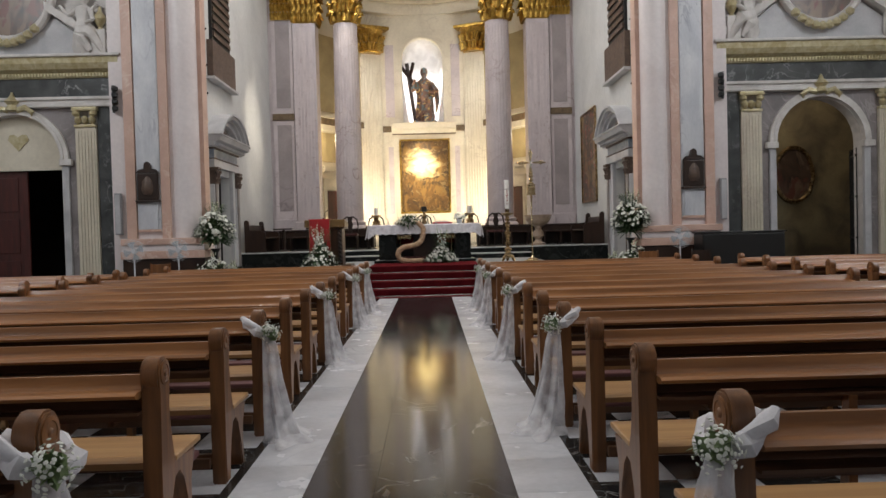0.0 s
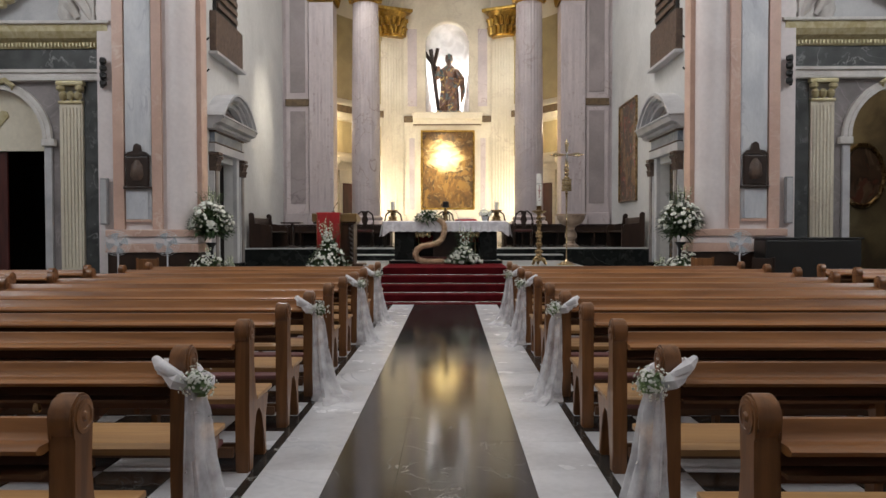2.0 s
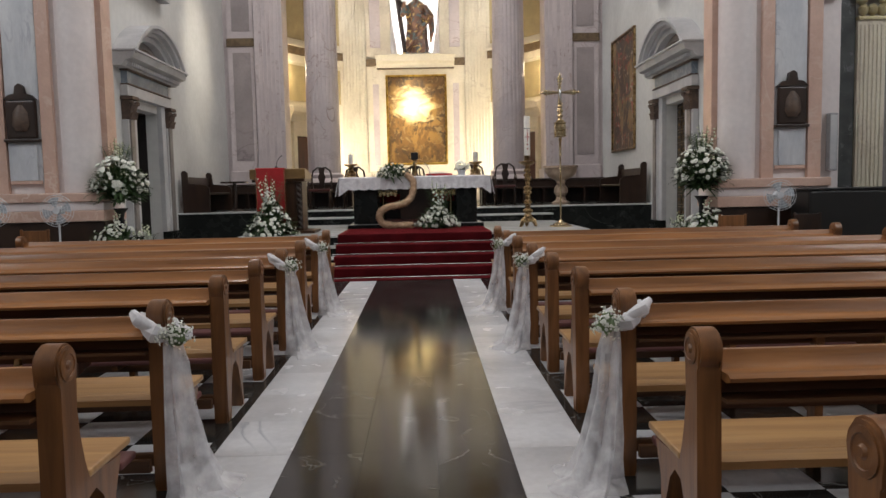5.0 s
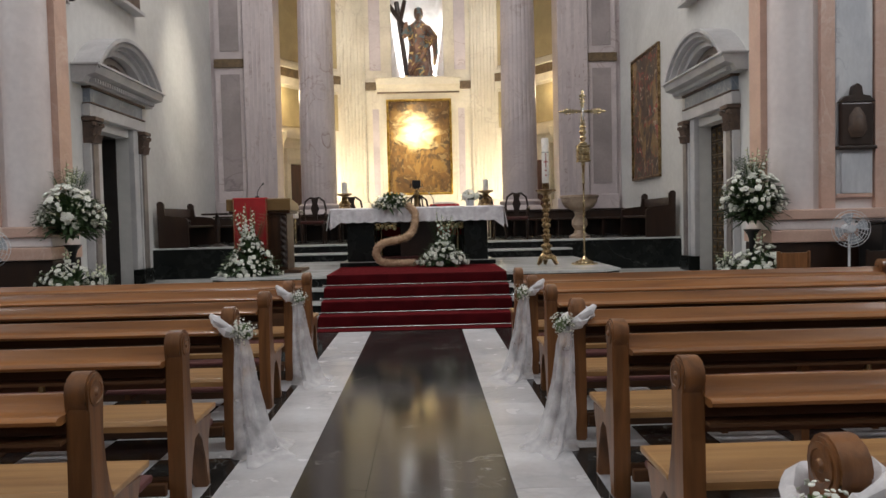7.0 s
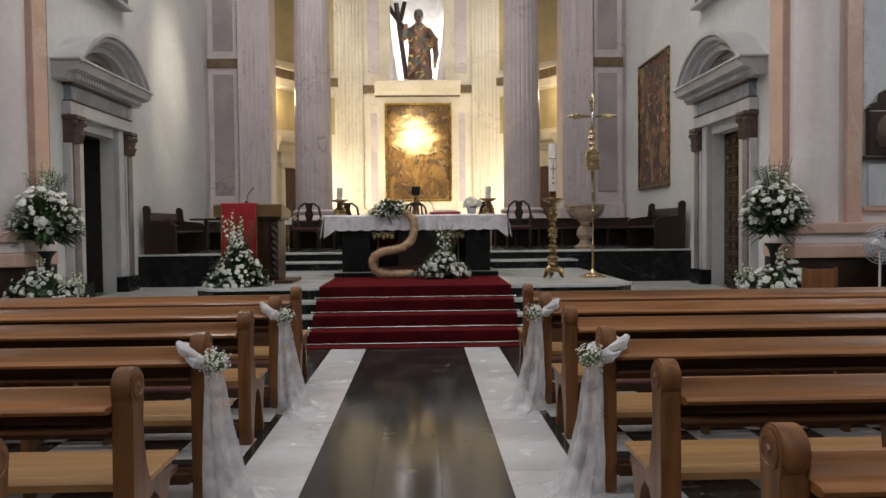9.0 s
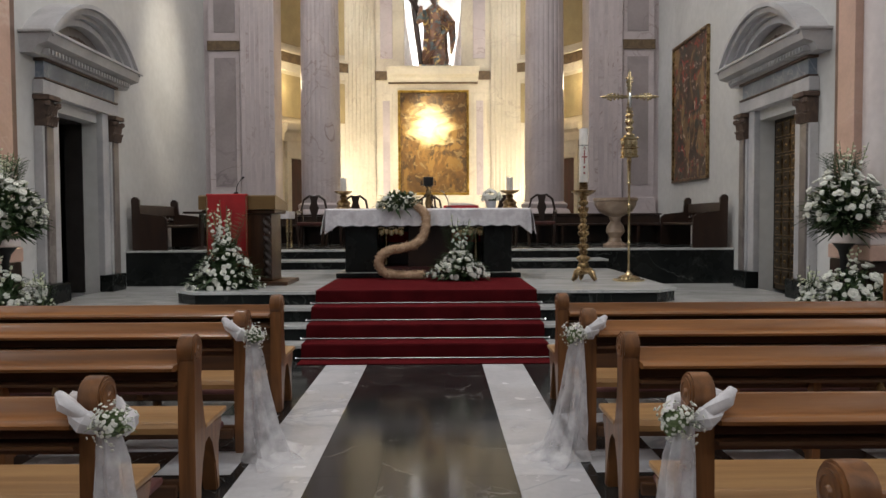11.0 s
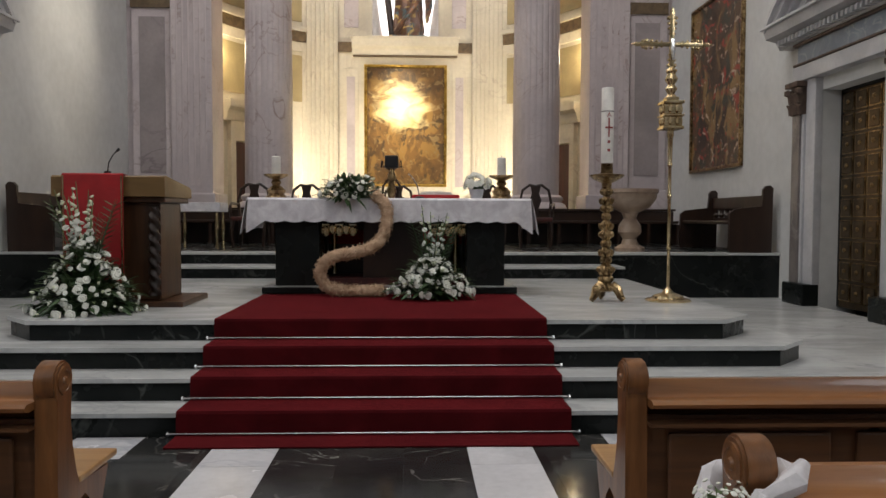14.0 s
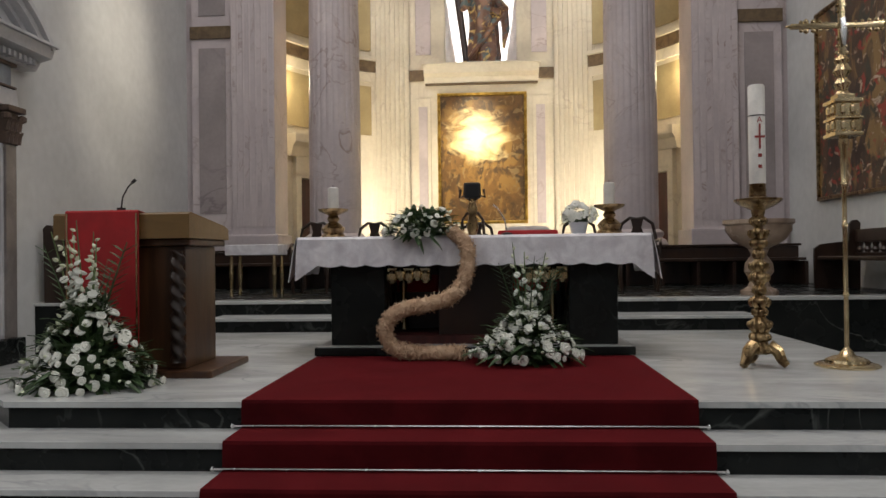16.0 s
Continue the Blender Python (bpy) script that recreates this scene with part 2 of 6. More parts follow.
M["fan_white"] = material("white_plastic", (0.75, 0.77, 0.80), None, 4, 0.4)
M["fan_clear"] = material("fan_blade_plastic", (0.62, 0.68, 0.74), None, 4, 0.25, clear=0.35)
M["speaker"] = material("grey_column_speaker", (0.33, 0.33, 0.34), None, 8, 0.6)
M["ink"] = material("red_ink", (0.35, 0.05, 0.04), None, 8, 0.6)
M["bone"] = material("silver", (0.75, 0.75, 0.75), None, 8, 0.25, 0.9)
M["pages"] = material("paper", (0.75, 0.73, 0.68), None, 8, 0.7)
M["coffer"] = material("gilded_coffer", (0.42, 0.36, 0.22), (0.30, 0.25, 0.15), 3, 0.5)


def picture(name, stops, size, glow=None):
    """Oil paint: brushed patches of the listed colours, with one bright cloud where glow gives its middle and radius."""
    m = material(name, stops[0], stops[1], size, 0.32, bump=0.12, bump_scale=50, spread=(0.4, 0.6))
    nt = m.node_tree
    nodes, links = nt.nodes, nt.links
    bsdf = nodes["Principled BSDF"]
    old = bsdf.inputs["Base Color"].links[0].from_socket
    geo = nodes.new("ShaderNodeTexCoord")

    def noise_of(scale, stretch=(1, 1, 1)):
        mp = nodes.new("ShaderNodeMapping")
        mp.inputs["Scale"].default_value = stretch
        links.new(geo.outputs["Object"], mp.inputs["Vector"])
        n = nodes.new("ShaderNodeTexNoise")
        n.inputs["Scale"].default_value, n.inputs["Detail"].default_value, n.inputs["Distortion"].default_value = scale, 5, 1.2
        links.new(mp.outputs[0], n.inputs["Vector"])
        return n.outputs["Fac"]

    for i, c in enumerate(stops[2:]):
        r = nodes.new("ShaderNodeValToRGB")
        r.color_ramp.elements[0].position, r.color_ramp.elements[1].position = 0.51 + 0.03 * i, 0.58 + 0.03 * i
        links.new(noise_of(size * (0.9 + 0.4 * i), (1, 1, 0.6 + 0.25 * i)), r.inputs[0])
        x = nodes.new("ShaderNodeMix")
        x.data_type = "RGBA"
        links.new(r.outputs[0], x.inputs[0])
        links.new(old, x.inputs[6])
        x.inputs[7].default_value = (*c, 1)
        old = x.outputs[2]
    if glow:
        mid, radius, colour = glow
        d = nodes.new("ShaderNodeVectorMath")
        d.operation = "DISTANCE"
        d.inputs[1].default_value = mid
        links.new(geo.outputs["Object"], d.inputs[0])
        add = nodes.new("ShaderNodeMath")
        add.operation = "MULTIPLY_ADD"
        add.inputs[1].default_value = 1.4
        links.new(noise_of(1.7, (1, 1, 1.6)), add.inputs[0])
        links.new(d.outputs["Value"], add.inputs[2])
        r = nodes.new("ShaderNodeMapRange")
        r.inputs["From Min"].default_value, r.inputs["From Max"].default_value = radius + 0.50, radius + 1.15
        r.inputs["To Min"].default_value, r.inputs["To Max"].default_value = 1, 0
        links.new(add.outputs[0], r.inputs[0])
        x = nodes.new("ShaderNodeMix")
        x.data_type = "RGBA"
        links.new(r.outputs[0], x.inputs[0])
        links.new(old, x.inputs[6])
        x.inputs[7].default_value = (*colour, 1)
        old = x.outputs[2]
    links.new(old, bsdf.inputs["Base Color"])
    return m


M["altar_paint"] = picture("altar_painting_paint", [(0.15, 0.08, 0.026), (0.085, 0.046, 0.018), (0.20, 0.115, 0.035), (0.06, 0.036, 0.018), (0.19, 0.13, 0.06)], 2.9, ((-0.12, 0, 0.45), 0.28, (0.92, 0.76, 0.40)))
M["side_paint"] = picture("side_painting_paint", [(0.05, 0.03, 0.02), (0.11, 0.06, 0.03), (0.26, 0.16, 0.06), (0.05, 0.05, 0.035), (0.32, 0.04, 0.025), (0.50, 0.40, 0.30)], 2.3)
M["oval_paint"] = picture("oval_painting_paint", [(0.11, 0.07, 0.05), (0.05, 0.035, 0.03), (0.20, 0.13, 0.09), (0.16, 0.06, 0.045)], 1.6)
M["robe"] = picture("statue_paint", [(0.19, 0.10, 0.065), (0.10, 0.055, 0.04), (0.27, 0.14, 0.08), (0.10, 0.14, 0.15), (0.62, 0.44, 0.16)], 2.6)


# ---- mesh helpers ----
def box(bm, x0, x1, y0, y1, z0, z1, bevel=0.0):
    r = bmesh.ops.create_cube(bm, size=1, matrix=Matrix.LocRotScale(((x0 + x1) / 2, (y0 + y1) / 2, (z0 + z1) / 2), None, (abs(x1 - x0), abs(y1 - y0), abs(z1 - z0))))
    if bevel:
        edges = {e for v in r["verts"] for e in v.link_edges}
        bmesh.ops.bevel(bm, geom=list(edges), offset=bevel, segments=2, affect="EDGES", profile=0.6)
    return bm


def prism(bm, pts, d0, d1, axis="y"):
    """A flat outline, drawn out from d0 to d1 along the axis."""
    def at(a, b, d):
        return {"x": (d, a, b), "y": (a, d, b), "z": (a, b, d)}[axis]
    lo = [bm.verts.new(at(a, b, d0)) for a, b in pts]
    hi = [bm.verts.new(at(a, b, d1)) for a, b in pts]
    bm.faces.new(lo), bm.faces.new(hi[::-1])
    for i in range(len(pts)):
        j = (i + 1) % len(pts)
        bm.faces.new((lo[i], hi[i], hi[j], lo[j]))
    return bm


def lathe(bm, prof, n=24, at=(0, 0, 0), ripple=None):
    rings = []
    for r, z in prof:
        ring = []
        for i in range(n):
            a = 2 * math.pi * i / n
            rr = r * (ripple(i, z) if ripple else 1)
            ring.append(bm.verts.new((at[0] + rr * math.cos(a), at[1] + rr * math.sin(a), at[2] + z)))
        rings.append(ring)
    for a, b in zip(rings, rings[1:]):
        for i in range(n):
            j = (i + 1) % n
            bm.faces.new((a[i], a[j], b[j], b[i]))
    bm.faces.new(rings[0][::-1]), bm.faces.new(rings[-1])
    return bm


def tube(bm, pts, r, n=8, wobble=0.0):
    pts = [Vector(p) for p in pts]
    rings = []
    for k, p in enumerate(pts):
        d = (pts[min(k + 1, len(pts) - 1)] - pts[max(k - 1, 0)]).normalized()
        side = d.cross(Vector((0.31, 0.2, 0.93)))
        side = side.normalized() if side.length > 0.05 else d.cross(Vector((1, 0, 0))).normalized()
        up = d.cross(side)
        rk = r[k] if isinstance(r, (list, tuple)) else r
        rings.append([bm.verts.new(p + (side * math.cos(2 * math.pi * i / n) + up * math.sin(2 * math.pi * i / n)) * rk * (1 + random.uniform(-wobble, wobble))) for i in range(n)])
    for a, b in zip(rings, rings[1:]):
        for i in range(n):
            bm.faces.new((a[i], a[(i + 1) % n], b[(i + 1) % n], b[i]))
    bm.faces.new(rings[0][::-1]), bm.faces.new(rings[-1])
    return bm


def mesh_of(name, bm, mat, smooth=False):
    bmesh.ops.recalc_face_normals(bm, faces=bm.faces)
    me = bpy.data.meshes.new(name)
    bm.to_mesh(me)
    bm.free()
    me.materials.append(M[mat])
    if smooth:
        me.polygons.foreach_set("use_smooth", [True] * len(me.polygons))
        me.set_sharp_from_angle(angle=radians(40))
    return me


def part(name, bm, mat, parent=None, label="", smooth=False):
    ob = new(name, mesh_of(name, bm, mat, smooth))
    if parent:
        ob.parent = parent
    return tagged(ob, label)


def shared(name, me, parent, m=None, label=""):
    ob = new(name, me)
    ob.parent = parent
    if m:
        ob.matrix_basis = m
    return tagged(ob, label)


def thing(name, m, label, category, group="", kind=""):
    ob = new(name)
    ob.matrix_basis = m
    ob.empty_display_size = 0.1
    return tagged(ob, label, category, group, kind)


def solid(name, bm, mat, label="", category="", group="", kind="structure", smooth=False):
    return tagged(part(name, bm, mat, smooth=smooth), label, category, group, kind)


def nb():
    return bmesh.new()


def arc(cx, cz, r, a0, a1, n, rz=None):
    return [(cx + r * math.cos(radians(a0 + (a1 - a0) * i / n)), cz + (rz or r) * math.sin(radians(a0 + (a1 - a0) * i / n))) for i in range(n + 1)]


# ---- structure ----
WX, TOP = 5.43, 13.0
solid("floor", box(nb(), -12.6, 12.6, -8.6, 16.42, -0.3, -0.012), "green_black", "dark grey bedding under the marble floor slabs", "floor")

# steps up to the chancel: two across its whole width, two more round the altar platform
LEVEL, TREAD = 0.159, 0.315
for i, name in ((0, "chancel_step_1"), (1, "chancel_step_2")):
    y0, y1 = 16.42 + TREAD * i, 16.42 + TREAD * (i + 1) if i == 0 else 21.9
    st = solid(name, box(nb(), -WX, WX, y0 + 0.02, y1 + (0.02 if i == 0 else 0), -0.3, LEVEL * (i + 1) - 0.035), "riser_marble", "black marble step riser below a white tread", "step")
    part("tread", box(nb(), -WX, WX, y0, y1 + (0.016 if i == 0 else 0), LEVEL * (i + 1) - 0.034, LEVEL * (i + 1), 0.006), "step_marble", st, "white marble tread")


def octagon(h, y0, cut, y1):
    return [(-h, y1), (-h, y0 + cut), (-h + cut, y0), (h - cut, y0), (h, y0 + cut), (h, y1)]


for i, name in ((2, "platform_step_1"), (3, "platform_step_2")):
    h, y0 = 3.36 - TREAD * (i - 2), 16.42 + TREAD * i
    z = LEVEL * (i + 1)
    st = solid(name, prism(nb(), octagon(h - 0.02, y0 + 0.02, 0.3, 21.88), LEVEL * i - 0.01, z - 0.035, "z"), "riser_marble", "black marble riser of the altar platform", "step")
    part("tread", prism(nb(), octagon(h, y0, 0.3, 21.885), z - 0.034, z, "z"), "step_marble", st, "white marble platform top with cut corners")
PLAT = LEVEL * 4
pres = solid("presbytery_floor", box(nb(), -WX, WX, 21.9, 31.5, -0.1, 0.917), "riser_marble", "raised presbytery with a dark green marble front", "floor")
part("tread", box(nb(), -WX, WX, 21.87, 22.2, 0.918, 0.955, 0.006), "step_marble", pres, "white marble edge")
part("dark_floor", box(nb(), -WX, WX, 22.2, 31.5, 0.918, 0.955), "riser_marble", pres, "dark marble floor")
st = solid("presbytery_step", box(nb(), -3.05, 3.05, 21.34, 21.88, PLAT, 0.76), "riser_marble", "black marble step before the presbytery", "step")
part("tread", box(nb(), -3.05, 3.05, 21.31, 21.868, 0.761, 0.795, 0.006), "step_marble", st, "white marble tread")

# chancel side walls with a doorway each
DOOR0, DOOR1, DOORZ = 19.47, 20.87, 3.08
for sx, name in ((-1, "wall_chancel_west"), (1, "wall_chancel_east")):
    x0, x1 = sorted((sx * WX, sx * (WX + 0.5)))
    bm = nb()
    prism(bm, [(17.9, 0), (DOOR0, 0), (DOOR0, DOORZ), (DOOR1, DOORZ), (DOOR1, 0), (26.9, 0), (26.9, TOP), (17.9, TOP)], x0, x1, "x")
    solid(name, bm, "wall", "pale plastered chancel side wall", "wall")
    # boxes painted near-black for the darkness beyond the doorway
    solid("wall_behind_door", box(nb(), *sorted((sx * (WX + 1.6), sx * (WX + 1.7))), 18.5, 22, 0, 3.5), "painted_dark", "near-black sheet painting the darkness behind the doorway", "wall")
    solid("floor_behind_door", box(nb(), *sorted((sx * (WX + 0.5), sx * (WX + 1.6))), 18.5, 22, 0.2, 0.316), "painted_dark", "floor behind the doorway, painted near-black for darkness", "floor")
    solid("ceiling_behind_door", box(nb(), *sorted((sx * (WX + 0.5), sx * (WX + 1.6))), 18.5, 22, 3.4, 3.5), "painted_dark", "ceiling behind the doorway, painted near-black for darkness", "ceiling")
    solid("wall_beside_door", box(nb(), *sorted((sx * (WX + 0.5), sx * (WX + 1.6))), 21.9, 22, 0.316, 3.4), "painted_dark", "side wall behind the doorway, painted near-black for darkness", "wall")
    # added near-black boards paint the darkness past the shallow reveal
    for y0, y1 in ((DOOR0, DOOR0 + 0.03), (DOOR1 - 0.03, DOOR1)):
        solid("door_lining", box(nb(), *sorted((sx * (WX + 0.24), sx * (WX + 0.52))), y0, y1, 0.318, DOORZ), "painted_dark", "near-black board painting the darkness inside the doorway", "door lining")
    solid("door_lining", box(nb(), *sorted((sx * (WX + 0.24), sx * (WX + 0.52))), DOOR0 + 0.031, DOOR1 - 0.031, DOORZ - 0.03, DOORZ), "painted_dark", "near-black board painting the darkness inside the doorway", "door lining")
    # front wall at the apse mouth with its pilaster strips
    a, b = sorted((sx * 4.52, sx * 5.43))
    solid("wall_apse_mouth", box(nb(), a, b, 26.55, 26.9, 0.955, TOP), "lilac", "lilac grey marble wall strip", "wall")
    pl = solid("corner_pilaster", box(nb(), *sorted((sx * 4.56, sx * 5.30)), 26.46, 26.549, 2.0, 10.0), "lilac", "lilac grey panelled marble pilaster", "pilaster")
    for z0, z1 in ((2.3, 5.35), (5.95, 9.3)):
        part("panel", box(nb(), *sorted((sx * 4.66, sx * 5.16)), 26.445, 26.459, z0, z1), "lilac_dark", pl, "darker marble panel")
    part("band", box(nb(), *sorted((sx * 4.54, sx * 5.32)), 26.42, 26.459, 5.52, 5.75, 0.01), "band", pl, "carved ochre band")
    bm = nb()
    for row in range(3):
        for k in range(6):
            tube(bm, [(sx * (4.62 + k * 0.125), 26.45, 9.05 + row * 0.3), (sx * (4.62 + k * 0.125), 26.40 - row * 0.02, 9.28 + row * 0.3), (sx * (4.62 + k * 0.125), 26.30 - row * 0.03, 9.30 + row * 0.3)], [0.07, 0.08, 0.03], 6)
    box(bm, *sorted((sx * 4.5, sx * 5.36)), 26.25, 26.459, 9.92, 10.0, 0.01)
    part("capital", bm, "gilt", pl, "gilded leaf capital", True)
    part("base", box(nb(), *sorted((sx * 4.53, sx * 5.34)), 26.40, 26.548, 0.955, 2.0, 0.02), "lilac", pl, "stepped marble base")
    # nave end piers
    s = lambda a, b: sorted((sx * a, sx * b))
    pier = solid("pier", box(nb(), *s(5.46, 7.14), 17.22, 17.9, 0, TOP), "pale_pink", "pale pink and white marble pier at the chancel mouth", "pier")
    rp = [(sx * (5.50 - 0.30 * math.cos(radians(a))), 17.42 - 0.30 * math.sin(radians(a))) for a in range(0, 181, 12)] + [(sx * 5.80, 17.89), (sx * 5.20, 17.89)]
    part("round_shaft", prism(nb(), rp, 1.45, TOP - 0.02, "z"), "pale_pink", pier, "rounded pale marble shaft", True)
    part("strip", box(nb(), *s(5.80, 6.00), 17.14, 17.219, 1.45, TOP - 0.02), "pink", pier, "pink marble strip")
    part("strip", box(nb(), *s(6.58, 6.80), 17.14, 17.219, 1.45, TOP - 0.02), "pink", pier, "pink marble strip")
    part("strip", box(nb(), *s(5.10, 5.20), 17.52, 17.89, 1.45, TOP - 0.02), "pink", pier, "pink marble strip")
    part("veined_panel", box(nb(), *s(6.02, 6.56), 17.17, 17.219, 1.62, TOP - 0.02, 0.012), "panel_marble", pier, "blue-white veined marble panel")
    for z0, z1, o, mat in ((0.0, 0.98, 0.10, "dark_wood"), (0.98, 1.16, 0.16, "pink"), (1.16, 1.3, 0.10, "pale_pink"), (1.3, 1.448, 0.15, "pink")):
        part("base_moulding", box(nb(), *s(5.06 - o * 0.4, 6.84 + o * 0.4), 17.12 - o, 17.88, z0, z1 - 0.002, 0.02), mat, pier, "pink moulded marble base" if mat == "pink" else "")
    # side chapel fronts
    CX = 9.47
    ch = solid("wall_side_chapel", prism(nb(), [(sx * 7.14, 0), (sx * 8.42, 0), (sx * 8.42, 3.35)] + [(sx * (CX - p), z) for p, z in arc(0, 3.35, 1.05, 0, 180, 16)] + [(sx * 10.52, 3.35), (sx * 10.52, 0), (sx * 12.6, 0), (sx * 12.6, TOP), (sx * 7.14, TOP)], 17.6, 17.95), "stucco", "white stucco side chapel front with an arch", "wall")
    for fx in (7.36, 11.58):
        part("dark_strip", box(nb(), *s(fx - 0.2, fx + 0.2), 17.52, 17.599, 0, 4.55), "green_black", ch, "veined dark green marble strip")
    for fx in (7.82, 11.12):
        part("pilaster_base", box(nb(), *s(fx - 0.3, fx + 0.3), 17.38, 17.598, 0, 0.55, 0.02), "cream", ch)
        bm = nb()
        box(bm, *s(fx - 0.24, fx + 0.24), 17.47, 17.598, 0.55, 4.08)
        for k in range(6):
            box(bm, *s(fx - 0.205 + k * 0.073, fx - 0.205 + k * 0.073 + 0.042), 17.45, 17.472, 0.65, 4.0, 0.006)
        part("fluted_pilaster", bm, "cream", ch, "cream fluted pilaster")
        bm = nb()
        box(bm, *s(fx - 0.25, fx + 0.25), 17.43, 17.598, 4.08, 4.14, 0.01)
        for k in range(3):
            lathe(bm, [(0.02, 0), (0.075, 0.05), (0.085, 0.14), (0.04, 0.2)], 8, (sx * (fx - 0.16 + 0.16 * k), 17.47, 4.14))
        for k in (-1, 1):
            lathe(bm, [(0.03, 0), (0.09, 0.05), (0.09, 0.11), (0.03, 0.16)], 10, (sx * (fx + 0.2 * k), 17.45, 4.32))
        box(bm, *s(fx - 0.29, fx + 0.29), 17.4, 17.598, 4.46, 4.548, 0.015)
        part("capital", bm, "chapel_gilt", ch, "pale gilt capital", True)
    part("architrave", box(nb(), *s(7.12, 12.2), 17.44, 17.598, 4.55, 4.80, 0.02), "stucco", ch, "white architrave")
    part("frieze", box(nb(), *s(7.12, 12.2), 17.48, 17.598, 4.802, 5.22), "green_black", ch, "black veined marble frieze")
    bm = nb()
    prism(bm, [(17.598, 5.222), (17.44, 5.222), (17.40, 5.34), (17.28, 5.40), (17.22, 5.52), (17.20, 5.66), (17.598, 5.66)], *s(6.92, 12.3), "x")
    part("cornice", bm, "chapel_gilt", ch, "greenish gilt cornice")
    for e0, e1 in ((7.0, CX - 0.9), (CX + 0.9, 11.94)):
        up0, up1 = (5.735, 6.75) if e0 < CX - 1 else (6.75, 5.735)
        part("pediment_side", prism(nb(), [(sx * e0, up0), (sx * e1, up1), (sx * e1, up1 + 0.2), (sx * e0, up0 + 0.2)], 17.26, 17.597), "stucco", ch, "raking pediment moulding")
    part("pediment_field", prism(nb(), [(sx * 7.3, 5.735), (sx * 11.6, 5.735), (sx * 10.5, 6.6), (sx * 8.4, 6.6)], 17.46, 17.598), "grey_stone", ch, "grey pediment field")
    # mauve field round the arch, pale jambs below it
    part("spandrel", prism(nb(), [(sx * (CX - 1.40), 0), (sx * (CX - 1.20), 0), (sx * (CX - 1.20), 3.35)] + [(sx * (CX - p), z) for p, z in arc(0, 3.35, 1.20, 0, 180, 20)][1:-1] + [(sx * (CX + 1.20), 3.35), (sx * (CX + 1.20), 0), (sx * (CX + 1.40), 0), (sx * (CX + 1.40), 4.548), (sx * (CX - 1.40), 4.548)], 17.565, 17.598), "mauve", ch, "mauve grey marble field round the arch")
    for e in (-1, 1):
        part("jamb", box(nb(), *s(CX + e * 1.055, CX + e * 1.21), 17.50, 17.599, 0, 3.198, 0.012), "grey_stone", ch, "pale stone jamb")
    part("inner_archivolt", prism(nb(), [(sx * (CX + p), z) for p, z in arc(0, 3.352, 1.13, 0, 180, 20) + arc(0, 3.352, 1.055, 180, 0, 20)], 17.44, 17.469), "stucco", ch)
    for z0, z1, y0 in ((4.56, 4.62, 17.42), (4.72, 4.79, 17.40)):
        part("architrave_fillet", box(nb(), *s(7.11, 12.21), y0, 17.439, z0, z1, 0.008), "stucco", ch)
    dentil = mesh_of("dentil", box(nb(), -0.016, 0.016, 17.385, 17.43, 5.25, 5.325), "chapel_gilt")
    for k in range(68):
        shared("dentil", dentil, ch, pose(sx * (7.2 + k * 0.074), 0, 0))
    part("cornice_top", box(nb(), *s(6.86, 12.34), 17.15, 17.599, 5.661, 5.73, 0.02), "stucco", ch, "pale moulded cornice edge")
    # arch moulding
    bm = nb()
    outer, inner = arc(0, 3.35, 1.22, 0, 180, 20), arc(0, 3.35, 1.06, 180, 0, 20)
    prism(bm, [(sx * (CX + p), z) for p, z in outer + inner], 17.47, 17.599)
    part("archivolt", bm, "stucco", ch, "moulded white archivolt")
    for e in (-1, 1):
        part("impost", box(nb(), *s(CX + e * 1.16 - 0.14, CX + e * 1.16 + 0.14), 17.44, 17.599, 3.2, 3.35, 0.02), "stucco", ch)
    bm = nb()
    lathe(bm, [(0.03, 0), (0.16, 0.04), (0.1, 0.16), (0.17, 0.24), (0.06, 0.36), (0.02, 0.46)], 10, (sx * CX, 17.44, 4.46))
    for e in (-1, 1):
        tube(bm, [(sx * (CX + e * 0.1), 17.44, 4.5), (sx * (CX + e * 0.3), 17.43, 4.56), (sx * (CX + e * 0.46), 17.44, 4.44), (sx * (CX + e * 0.42), 17.44, 4.36)], [0.07, 0.07, 0.06, 0.02], 7)
    part("keystone_scroll", bm, "chapel_gilt", ch, "gilt scrolled keystone", True)
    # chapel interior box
    # western back wall is painted near-black for the unlit chapel
    solid("chapel_back_wall", box(nb(), *s(7.6, 12.4), 20.4, 20.6, 0, 6), "chapel_plaster" if sx > 0 else "painted_dark", "chapel back wall, painted near-black for darkness in the west", "wall")
    solid("chapel_side_wall", box(nb(), *s(7.5, 7.6), 17.96, 20.4, 0, 6), "stucco", "dim chapel side wall", "wall")
    solid("chapel_side_wall", box(nb(), *s(12.4, 12.5), 17.96, 20.4, 0, 6), "stucco", "dim chapel side wall", "wall")
    solid("chapel_floor", box(nb(), *s(7.6, 12.4), 16.42, 20.4, -0.3, 0), "riser_marble", "dark marble chapel floor", "floor")
    solid("chapel_ceiling", box(nb(), *s(7.6, 12.4), 17.96, 20.4, 5.9, 6), "stucco", "chapel vault", "ceiling")
    solid("floor_strip", box(nb(), *s(5.43, 7.6), 16.42, 17.6, -0.3, 0), "riser_marble", "dark marble floor at the pier", "floor")

